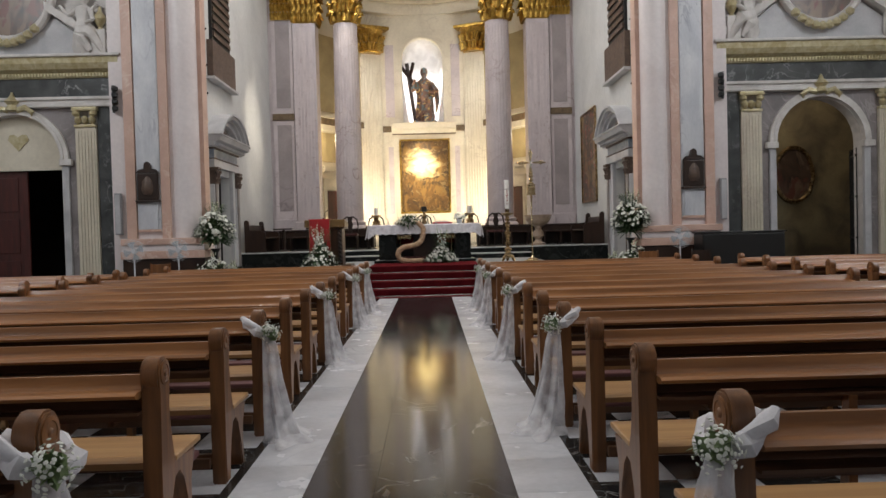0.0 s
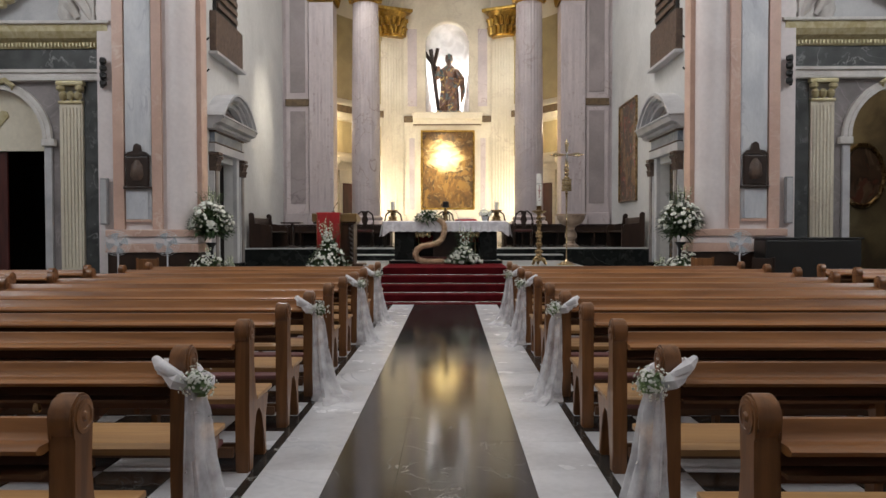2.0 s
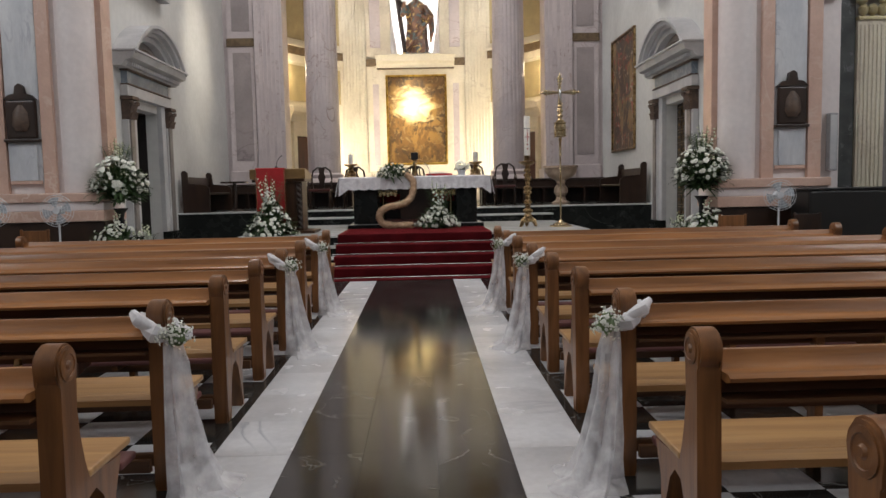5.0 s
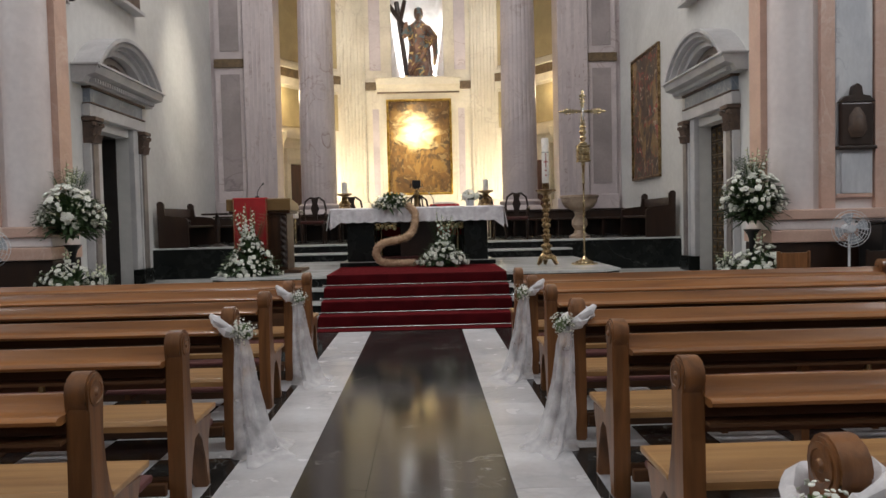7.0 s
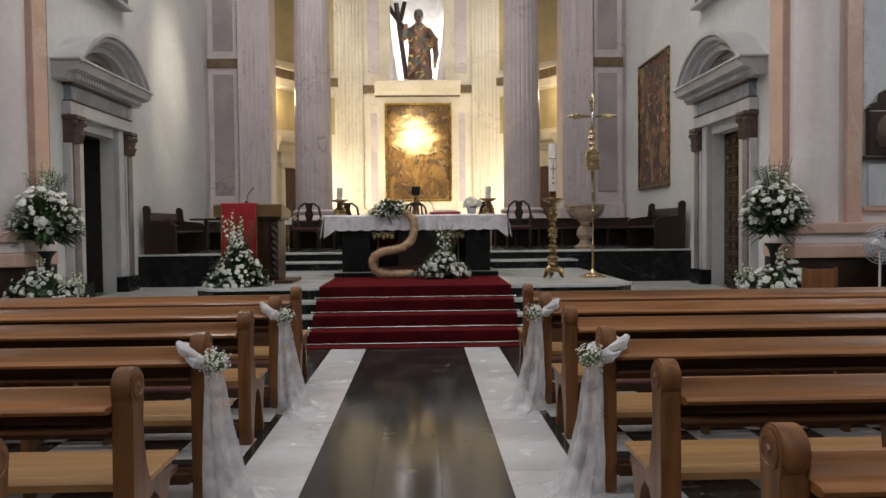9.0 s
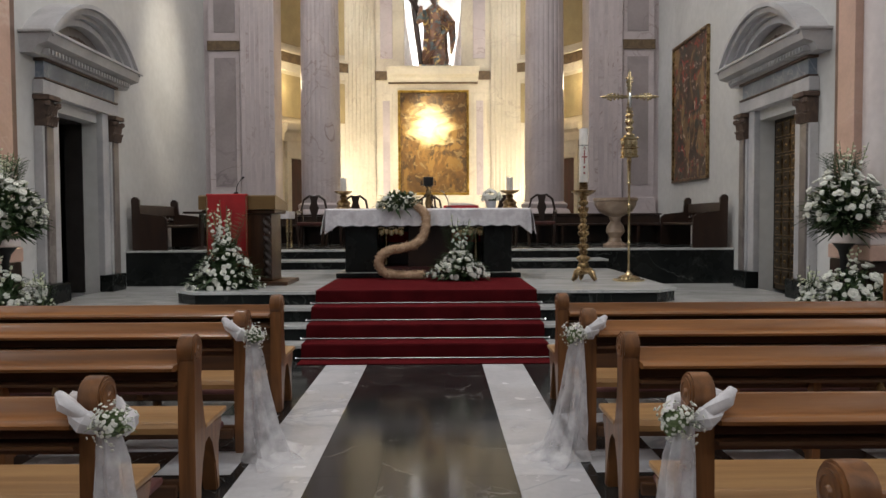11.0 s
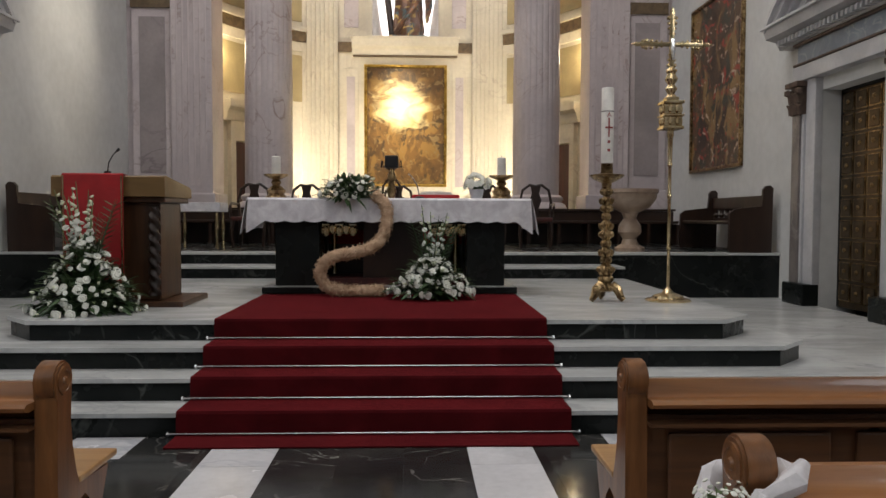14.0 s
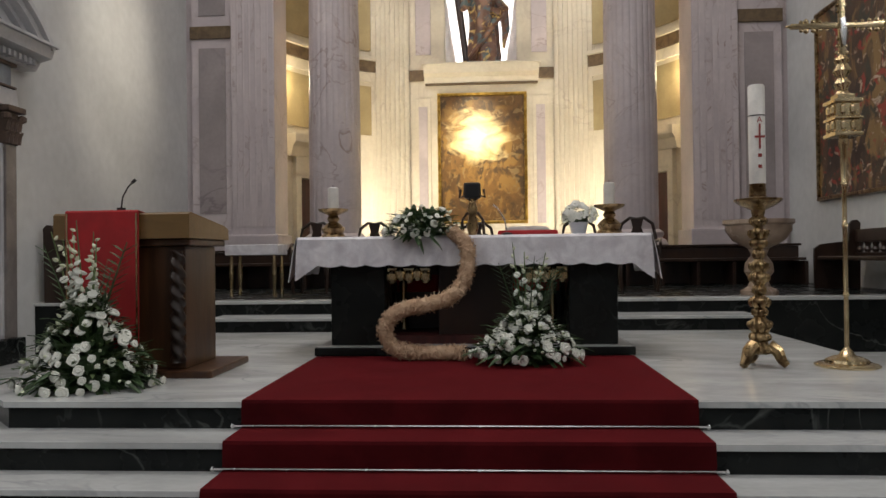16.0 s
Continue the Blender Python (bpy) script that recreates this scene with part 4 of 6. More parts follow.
framed("altar_painting", pose(0.01, FLAT, 3.70), 1.90, 2.86, "altar_paint", "large gilt-framed altar painting with a golden cloud, over the altar", 0.07, "gilt")
framed("side_painting", pose(WX, 24.22, 3.76, 0, 0, -90), 2.06, 2.86, "side_paint", "tall dark oil painting with red drapery in a thin frame", 0.06)
for sx in (-1, 1):
    m = pose(sx * WX, 20.2, 5.55, 0, 0, -90 * sx)
    w = thing("window_tribune", m, "dark shuttered tribune window high on the chancel wall", "window", "tribune windows", "structure")
    part("parapet", box(nb(), -1.1, 1.1, -0.16, -0.002, 0, 0.95, 0.02), "brown_capital", w, "dark parapet panel")
    part("shutter", prism(nb(), [(-0.85, 0.952), (0.85, 0.952), (0.85, 2.9)] + arc(0, 2.9, 0.85, 0, 180, 14)[1:-1] + [(-0.85, 2.9)], -0.08, -0.002), "grille", w, "dark shutter")
    part("sill", box(nb(), -1.2, 1.2, -0.22, -0.002, -0.07, -0.002, 0.015), "grey_stone", w)
    for k in range(9):
        part("slat", box(nb(), -0.8, 0.8, -0.12, -0.081, 1.1 + k * 0.22, 1.22 + k * 0.22), "brown_capital", w)
    for k, (yy, zz) in enumerate(((1.55 * sx, 0.1), (1.55 * sx, 1.0), (1.55 * sx, -0.6))):
        b = thing("wall_hook", m @ Matrix.Translation((yy, 0, zz)), "small dark metal lamp bracket on the wall", "bracket", "wall brackets")
        part("plate", lathe(nb(), [(0.04, 0), (0.04, 0.12)], 10), "bone", b)
        part("arm", tube(nb(), [(0, -0.02, 0.06), (0, -0.1, 0.06), (0, -0.14, 0.1)], 0.02, 6), "grille", b)
    solid("corner_strip", box(nb(), *sorted((sx * (WX - 0.045), sx * (WX - 0.001))), 18.28, 18.50, 1.0, 12.9, 0.01), "taupe_pink", "brown pink marble strip running up the chancel corner", "trim")

# reliefs on the piers
for sx in (-1, 1):
    r = thing("relief_plaque", pose(sx * 6.29, 17.17, 2.33), "dark carved wooden plaque with a crest on the pier", "plaque", "pier plaques")
    part("board", box(nb(), -0.24, 0.24, -0.08, 0, 0, 0.62, 0.03), "dark_wood", r)
    part("relief", lathe(nb(), [(0.10, 0), (0.15, 0.1), (0.13, 0.3), (0.06, 0.42)], 14, (0, -0.03, 0.12)), "brown_capital", r, "oval relief", True)
    part("crest", prism(nb(), [(-0.26, 0.62), (0.26, 0.62), (0.18, 0.70), (0.08, 0.72), (0.06, 0.84), (0, 0.88), (-0.06, 0.84), (-0.08, 0.72), (-0.18, 0.70)], -0.09, -0.005), "dark_wood", r)
    part("moulding", box(nb(), -0.28, 0.28, -0.1, -0.001, -0.05, -0.001, 0.01), "dark_wood", r)
    p = thing("marble_tablet", pose(sx * 6.29, 17.17, 1.66), "small white veined marble tablet in a pink frame", "tablet", "pier tablets")
    part("slab", box(nb(), -0.2, 0.2, -0.03, 0, 0, 0.58, 0.008), "panel_marble", p)
    part("frame_strip", box(nb(), -0.26, 0.26, -0.02, 0, -0.06, -0.002, 0.008), "pink", p)
    s = thing("column_speaker", pose(sx * 6.98, 17.2, 1.55), "slim grey column loudspeaker on the pier", "loudspeaker", "column loudspeakers")
    part("cabinet", box(nb(), -0.07, 0.07, -0.12, 0.0, 0, 0.95, 0.012), "speaker", s)
    part("grille", box(nb(), -0.055, 0.055, -0.128, -0.121, 0.03, 0.92), "grey_stone", s)
    k = thing("spotlight_cluster", pose(sx * 7.02, 17.2, 4.35), "stack of small black spotlights on the pier", "spotlight", "pier spotlights")
    part("rail", box(nb(), -0.02, 0.02, -0.06, 0, 0, 0.62), "black", k)
    for i in range(4):
        part("head", lathe(nb(), [(0.04, 0), (0.07, 0.03), (0.07, 0.10), (0.03, 0.13)], 10, (-0.06 * sx, -0.1, 0.02 + i * 0.15)), "black", k, smooth=True)
    # oval medallion above the chapel
    o = thing("oval_medallion", pose(sx * 9.47, 17.44, 7.35), "oval painting in a carved white and gilt frame over the chapel", "painting", "oval medallions")
    bm = nb()
    prism(bm, arc(0, 0, 0.98, 0, 354, 35, 1.15), -0.02, 0.1)
    part("canvas", bm, "oval_paint", o)
    bm = nb()
    tube(bm, [(1.06 * math.cos(a), -0.04, 1.23 * math.sin(a)) for a in [2 * math.pi * i / 40 for i in range(41)]], 0.10, 8)
    part("frame", bm, "stucco", o, "white carved frame", True)
    knob = mesh_of("garland_leaf", lathe(nb(), [(0.02, 0), (0.10, 0.04), (0.11, 0.12), (0.03, 0.2)], 8), "chapel_gilt", True)
    for kk in range(-4, 5):
        shared("garland_leaf", knob, o, pose(kk * 0.16, -0.12, -1.42 + 0.02 * kk * kk))
    for e in (-1, 1):
        f = thing("stucco_figure", pose(sx * 9.47 + e * 1.75, 17.42, 6.0), "white stucco figure seated on the pediment", "statue", "pediment figures")
        bm = nb()
        fold = lambda i, z: 1 + 0.10 * math.sin(i * 1.9 + z * 5) * (z < 0.85)
        lathe(bm, [(0.20, -0.28), (0.27, -0.1), (0.25, 0.15), (0.20, 0.42), (0.17, 0.55), (0.20, 0.72), (0.17, 0.82), (0.06, 0.88), (0.06, 0.92), (0.10, 0.98), (0.11, 1.06), (0.08, 1.14), (0.02, 1.17)], 20, ripple=fold)
        tube(bm, [(-e * 0.16, -0.08, 0.76), (-e * 0.30, -0.14, 0.62), (-e * 0.42, -0.12, 0.72), (-e * 0.52, -0.1, 0.86)], [0.07, 0.065, 0.05, 0.03], 9)
        tube(bm, [(e * 0.16, -0.08, 0.76), (e * 0.26, -0.16, 0.52), (e * 0.12, -0.24, 0.40)], [0.07, 0.06, 0.04], 9)
        tube(bm, [(-e * 0.05, -0.12, 0.25), (e * 0.22, -0.22, 0.22), (e * 0.36, -0.2, -0.02), (e * 0.46, -0.16, -0.24)], [0.15, 0.14, 0.10, 0.05], 10, 0.08)
        tube(bm, [(-e * 0.10, -0.10, 0.15), (e * 0.05, -0.22, 0.05), (e * 0.2, -0.2, -0.22)], [0.15, 0.12, 0.06], 10, 0.08)
        for k in range(4):
            tube(bm, [(e * 0.08, 0.04, 0.70), (e * (0.26 + 0.05 * k), 0.08, 0.92 - 0.12 * k), (e * (0.36 + 0.05 * k), 0.08, 0.86 - 0.22 * k)], [0.04, 0.06, 0.02], 7)
        st = tagged(new("figure", mesh_of("figure", bm, "stucco", True)))
        st.parent = f
    u = thing("stone_urn", pose(sx * 7.35, 17.38, 5.731), "white stone urn on the chapel cornice", "urn", "cornice urns")
    part("block", box(nb(), -0.16, 0.16, -0.16, 0.16, 0, 0.55, 0.02), "stucco", u)
    part("vase", lathe(nb(), [(0.08, 0.55), (0.05, 0.62), (0.15, 0.8), (0.12, 0.9), (0.05, 0.98), (0.03, 1.1)], 12), "chapel_gilt", u, smooth=True)

# western chapel: closed tympanum, dark double door
t = solid("tympanum", prism(nb(), [(-9.47 + p, z) for p, z in arc(0, 3.35, 1.05, 0, 180, 20)] + [(-10.52, 3.12), (-8.42, 3.12)], 17.66, 17.72), "cream", "cream blind arch with a gilt heart", "wall")
bm = nb()
prism(bm, [(0, -0.2), (0.24, 0.06), (0.2, 0.17), (0.1, 0.19), (0, 0.12), (-0.1, 0.19), (-0.2, 0.17), (-0.24, 0.06)], -0.03, 0)
h = part("heart", bm, "chapel_gilt", t, "faded gilt heart emblem")
h.matrix_basis = Matrix.Translation((-9.47, 17.658, 3.78))
d = thing("door_chapel", pose(-9.47, 17.75, 0), "dark red double door, one leaf open on darkness", "door", kind="structure")
part("leaf", box(nb(), -1.04, 0.12, 0, 0.06, 0, 3.12, 0.01), "red_door", d)
part("open_leaf", box(nb(), 0.98, 1.04, 0.07, 1.0, 0, 3.1, 0.01), "red_door", d)
for i in range(3):
    part("leaf_panel", box(nb(), -0.95, -0.1, -0.02, -0.001, 0.2 + i * 0.98, 1.0 + i * 0.98, 0.01), "red_door", d)

# eastern chapel: round-framed picture, gate, red plant
o = thing("chapel_picture", pose(10.23, 20.39, 2.75), "dim oval picture in a gilt frame inside the chapel", "painting")
part("canvas", prism(nb(), arc(0, 0, 0.49, 0, 350, 28, 0.70), -0.04, -0.003), "oval_paint", o)
part("frame", tube(nb(), [(0.53 * math.cos(a), -0.05, 0.75 * math.sin(a)) for a in [2 * math.pi * i / 30 for i in range(31)]], 0.06, 6), "old_brass", o, smooth=True)
g = thing("iron_gate", pose(10.5, 17.8, 0, 0, 0, 70), "black wrought iron gate standing open in the arch", "gate")
for i in range(8):
    part("bar", lathe(nb(), [(0.012, 0), (0.012, 3.2)], 6, (i * 0.12, 0, 0)), "grille", g)
for z in (0.15, 1.0, 2.0, 3.0):
    part("rail", box(nb(), 0, 0.86, -0.02, 0.02, z, z + 0.05), "grille", g)

# ---- statue ----
st = nb()
lathe(st, [(0.30, 0.14), (0.34, 0.3), (0.31, 0.7), (0.27, 1.1), (0.30, 1.4), (0.27, 1.58), (0.12, 1.70), (0.075, 1.76), (0.12, 1.84), (0.135, 1.94), (0.11, 2.06), (0.02, 2.12)], 48, ripple=lambda i, z: 1 + (0.09 * math.sin(i * 0.92 + z * 2.2) + 0.05 * math.sin(i * 1.7 - z * 3)) * (z < 1.5))
tube(st, [(-0.24, -0.05, 1.5), (-0.40, -0.2, 1.28), (-0.36, -0.32, 1.52), (-0.34, -0.34, 1.62)], [0.11, 0.09, 0.06, 0.04], 10)
tube(st, [(0.24, -0.05, 1.5), (0.44, -0.16, 1.22), (0.30, -0.34, 1.14), (0.16, -0.38, 1.2)], [0.11, 0.10, 0.07, 0.04], 10)
for k in range(5):
    tube(st, [(0.40 - 0.05 * k, -0.22 - 0.03 * k, 1.12 - 0.04 * k), (0.16 - 0.04 * k, -0.37, 0.80 - 0.06 * k), (-0.12 - 0.03 * k, -0.34, 0.42 - 0.04 * k), (-0.18 - 0.03 * k, -0.30, 0.2)], [0.05, 0.055, 0.05, 0.03], 8, 0.1)
tube(st, [(0.42, -0.1, 1.25), (0.47, -0.08, 0.85), (0.42, -0.1, 0.45)], [0.10, 0.09, 0.03], 9, 0.12)
tube(st, [(0, -0.11, 1.86), (0, -0.17, 1.74), (0, -0.19, 1.64)], [0.08, 0.07, 0.03], 8, 0.1)
box(st, -0.42, 0.42, -0.35, 0.35, 0, 0.14, 0.02)
s = new("saint_statue", mesh_of("saint_statue", st, "robe", True))
s.matrix_basis = pose(0.06, FLAT + 0.40, 5.802) @ Matrix.Diagonal((1.12, 1.0, 1.12, 1))
tagged(s, "painted wooden saint statue in brown and gold robe", "statue")
c = thing("diagonal_cross", pose(-0.32, FLAT + 0.30, 5.85, 0, -6, 0), "dark wooden diagonal cross leaning behind the saint statue", "cross")
part("beam", tube(nb(), [(0, 0, 0), (-0.05, 0.1, 2.5)], 0.08, 8), "dark_wood", c)
part("beam", tube(nb(), [(-0.42, 0, 2.62), (0.1, 0.05, 1.7), (0.38, 0.1, 1.1)], 0.075, 8), "dark_wood", c)
part("beam_end", tube(nb(), [(-0.05, 0.05, 1.75), (0.22, 0.05, 2.5)], 0.07, 8), "dark_wood", c)

# ---- floor slabs ----
def slab_mesh(name, w, l, mat):
    bm = nb()
    box(bm, -w / 2 + 0.001, w / 2 - 0.001, -l / 2 + 0.001, l / 2 - 0.001, -0.012, 0)
    return mesh_of(name, bm, mat)


floor = bpy.data.objects["floor"]
rows = 26
length = 15.42 / rows
black_me, white_me = slab_mesh("slab", 0.39, length, "black_marble"), slab_mesh("slab", 0.415, length, "white_marble")
edge_me = slab_mesh("slab", 0.06, length, "black_marble")
for j in range(rows):
    y = 1.0 + length * (j + 0.5)
    for i in (-1, 0, 1):
        shared("slab", black_me, floor, pose(0.39 * i, y, 0))
    for sx in (-1, 1):
        shared("slab", white_me, floor, pose(sx * (0.585 + 0.2075), y, 0))
        shared("slab", edge_me, floor, pose(sx * 1.03, y, 0))
T = 0.44
tile = {0: slab_mesh("tile", T, T, "black_marble"), 1: slab_mesh("tile", T, T, "white_marble")}
rest = {0: nb(), 1: nb()}
for i in range(26):
    for sx in (-1, 1):
        for j in range(40):
            x, y = sx * (1.06 + T * (i + 0.5)), 16.42 - T * (j + 0.5)
            k = 1 if (i % 2 == 1 and j % 2 == 0) or (i % 2 == 0 and j % 2 == 1 and y < 14.8) else 0
            if y > 13.5 and i < 9 or (i < 3 and y > 4):
                shared("tile", tile[k], floor, pose(x, y, 0))
            else:
                box(rest[k], x - T / 2 + 0.002, x + T / 2 - 0.002, y - T / 2 + 0.002, y + T / 2 - 0.002, -0.011, -0.0005)
for k, mat in ((0, "black_marble"), (1, "white_marble")):
    tagged(part("tile_field", rest[k], mat, floor), kind="stuff")
solid("aisle_rear", box(nb(), -1.05, 1.05, -8.6, 0.99, -0.012, 0), "black_marble", "dark marble aisle behind", "floor")

# ---- pews ----
def end_panel():
    """Pew end: tall back post with a round head, dropping to the seat and an arched foot."""
    pts = [(-0.07, 0), (0.015, 0), (0.02, 0.12), (0.04, 0.23), (0.09, 0.33), (0.16, 0.345), (0.22, 0.29), (0.265, 0.16), (0.295, 0), (0.34, 0), (0.322, 0.06), (0.306, 0.15), (0.31, 0.25), (0.355, 0.34), (0.40, 0.388), (0.105, 0.388), (0.085, 0.46), (0.06, 0.56), (0.048, 0.66), (0.05, 0.78)]
    pts += [(0.0 + 0.075 * math.cos(radians(a)), 0.825 + 0.075 * math.sin(radians(a))) for a in range(-25, 226, 25)]
    pts += [(-0.055, 0.76), (-0.065, 0.4)]
    bm = nb()
    prism(bm, pts, -0.042, 0.042, "x")
    es = [e for e in bm.edges if abs(e.verts[0].co.x - e.verts[1].co.x) < 1e-5]
    bmesh.ops.bevel(bm, geom=es, offset=0.008, segments=2, affect="EDGES")
    return bm


def pew(x0, x1, y, front=False):
    m = pose(x0, y, 0)
    p = thing("pew", m, "honey oak church pew with round-headed ends" + (" and a panelled back" if front else ""), "pew", "church pews")
    w = x1 - x0
    for x in (0.042, w - 0.042):
        e = part("end_panel", end_panel(), "post_wood", p, smooth=True)
        e.matrix_basis = pose(x, 0, 0)
        for side in (-1, 1):
            r = part("rosette", lathe(nb(), [(0.055, 0), (0.055, 0.006), (0.04, 0.008), (0.038, 0.004), (0.018, 0.004), (0.012, 0.012)], 18), "post_wood", e, smooth=True)
            r.matrix_basis = Matrix.Translation((side * 0.041, 0, 0.825)) @ Matrix.Rotation(radians(90 * side), 4, "Y")
    # book ledge: a rounded board leaning to the pew behind
    prof = [(-0.10, 0.728), (-0.122, 0.734), (-0.126, 0.748), (-0.108, 0.758), (-0.06, 0.757), (-0.034, 0.763), (-0.016, 0.78), (-0.008, 0.806), (0.0, 0.819), (0.024, 0.819), (0.034, 0.808), (0.034, 0.76), (0.02, 0.736), (-0.09, 0.726)]
    part("top_rail", prism(nb(), prof, 0.085, w - 0.085, "x"), "wood", p, "rounded oak book ledge", True)
    # boards under the ledge: the shade is put into their darker wood
    part("backrest", prism(nb(), [(0.004, 0.734), (0.03, 0.734), (0.056, 0.60), (0.032, 0.60)], 0.085, w - 0.085, "x"), "shaded_wood", p)
    part("book_shelf", box(nb(), 0.086, w - 0.086, -0.10, 0.0, 0.655, 0.668), "shaded_wood", p, "thin shelf under the ledge")
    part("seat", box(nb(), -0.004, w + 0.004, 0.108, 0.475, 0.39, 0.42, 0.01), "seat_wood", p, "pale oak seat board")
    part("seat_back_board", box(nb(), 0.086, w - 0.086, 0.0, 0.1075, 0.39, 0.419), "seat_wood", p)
    part("apron", box(nb(), 0.086, w - 0.086, 0.36, 0.385, 0.32, 0.389), "shaded_wood", p)
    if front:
        part("back_panel", box(nb(), 0.086, w - 0.086, -0.03, -0.005, 0.08, 0.685, 0.005), "shaded_wood", p)
        for i in range(5):
            a = 0.12 + (w - 0.24) * i / 5
            part("raised_panel", box(nb(), a + 0.05, a + (w - 0.24) / 5 - 0.05, -0.05, -0.031, 0.18, 0.62, 0.012), "shaded_wood", p)
    else:
        part("stretcher", box(nb(), 0.086, w - 0.086, -0.02, 0.015, 0.10, 0.16, 0.006), "shaded_wood", p)
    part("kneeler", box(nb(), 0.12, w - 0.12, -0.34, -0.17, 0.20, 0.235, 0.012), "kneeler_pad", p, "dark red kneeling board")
    part("kneeler_rail", box(nb(), 0.086, w - 0.086, -0.11, -0.075, 0.10, 0.16, 0.006), "shaded_wood", p)
    for i in range(1, 4):
        x = w * i / 4
        part("support", prism(nb(), [(-0.02, 0), (0.05, 0), (0.05, 0.26), (0.34, 0.32), (0.34, 0.388), (0.0, 0.388), (0.03, 0.598), (0.002, 0.65), (-0.03, 0.65), (-0.03, 0.4)], x - 0.02, x + 0.02, "x"), "post_wood", p)
        part("kneeler_arm", box(nb(), x - 0.02, x + 0.02, -0.32, 0.0, 0.161, 0.198), "post_wood", p)
        part("bag_hook", lathe(nb(), [(0.012, 0), (0.02, 0.01), (0.012, 0.05)], 8, (x + 0.3, -0.06, 0.605)), "old_brass", p)
    return p


PITCH, FRONT, PX0, PX1 = 1.005, 14.38, 1.06, 5.0
for sx in (-1, 1):
    a, b = (PX0, PX1) if sx > 0 else (-PX1, -PX0)
    pew(a, b, FRONT, True)
    base = pew(a, b, FRONT - PITCH)
    for k in range(2, 13):
        copy_thing(base, pose(a, FRONT - PITCH * k, 0))
    # outer blocks beyond the side aisles
    a2, b2 = (5.75, 9.4) if sx > 0 else (-9.4, -5.75)
    for k in range(1, 11):
        copy_thing(base, pose(a2, FRONT - PITCH * k, 0))

# ---- tulle and small bouquets on the pew ends ----
random.seed(5)
blossom = nb()
for k in range(7):
    a = k * 0.9
    bmesh.ops.create_icosphere(blossom, subdivisions=1, radius=0.42, matrix=pose(0.42 * math.cos(a) * (k > 0), 0.42 * math.sin(a) * (k > 0), 0.12 + 0.15 * (k == 0)) @ Matrix.Diagonal((1, 1, 0.7, 1)))
BLOSSOM = mesh_of("blossom", blossom, "petal", True)
BLOSSOM_SMALL = mesh_of("blossom", lathe(nb(), [(0.2, 0), (0.8, 0.25), (1.0, 0.55), (0.7, 0.75), (0.3, 0.7)], 7), "petal", True)
rose = nb()
lathe(rose, [(0.25, -0.2), (0.8, 0.1), (1.0, 0.5), (0.85, 0.7), (0.5, 0.6)], 9, ripple=lambda i, z: 1 + 0.12 * (i % 2))
lathe(rose, [(0.5, 0.1), (0.55, 0.6), (0.35, 0.85), (0.1, 0.8)], 7)
ROSE = mesh_of("blossom", rose, "petal", True)
BUD = mesh_of("bud", lathe(nb(), [(0.2, 0), (0.6, 0.5), (0.5, 1.2), (0.1, 1.8)], 6), "bud", True)


def leaf_blade(bm, base, d, length, width, droop=0.3):
    """One folded leaf from base along d."""
    d = Vector(d).normalized()
    side = d.cross(Vector((0, 0, 1)))
    side = side.normalized() if side.length > 0.05 else Vector((1, 0, 0))
    up = side.cross(d)
    prev = None
    for s, w in ((0, 0.15), (0.35, 1.0), (0.7, 0.75), (1.0, 0.04)):
        c = Vector(base) + d * length * s - Vector((0, 0, 1)) * droop * length * s * s
        row = [bm.verts.new(c - side * width * w / 2 + up * width * 0.12), bm.verts.new(c), bm.verts.new(c + side * width * w / 2 + up * width * 0.12)]
        if prev:
            for i in (0, 1):
                bm.faces.new((prev[i], prev[i + 1], row[i + 1], row[i]))
        prev = row


def oriented(place, d, size):
    return Matrix.Translation(place) @ Vector(d).to_track_quat("Z", "Y").to_matrix().to_4x4() @ Matrix.Diagonal((size, size, size, 1))


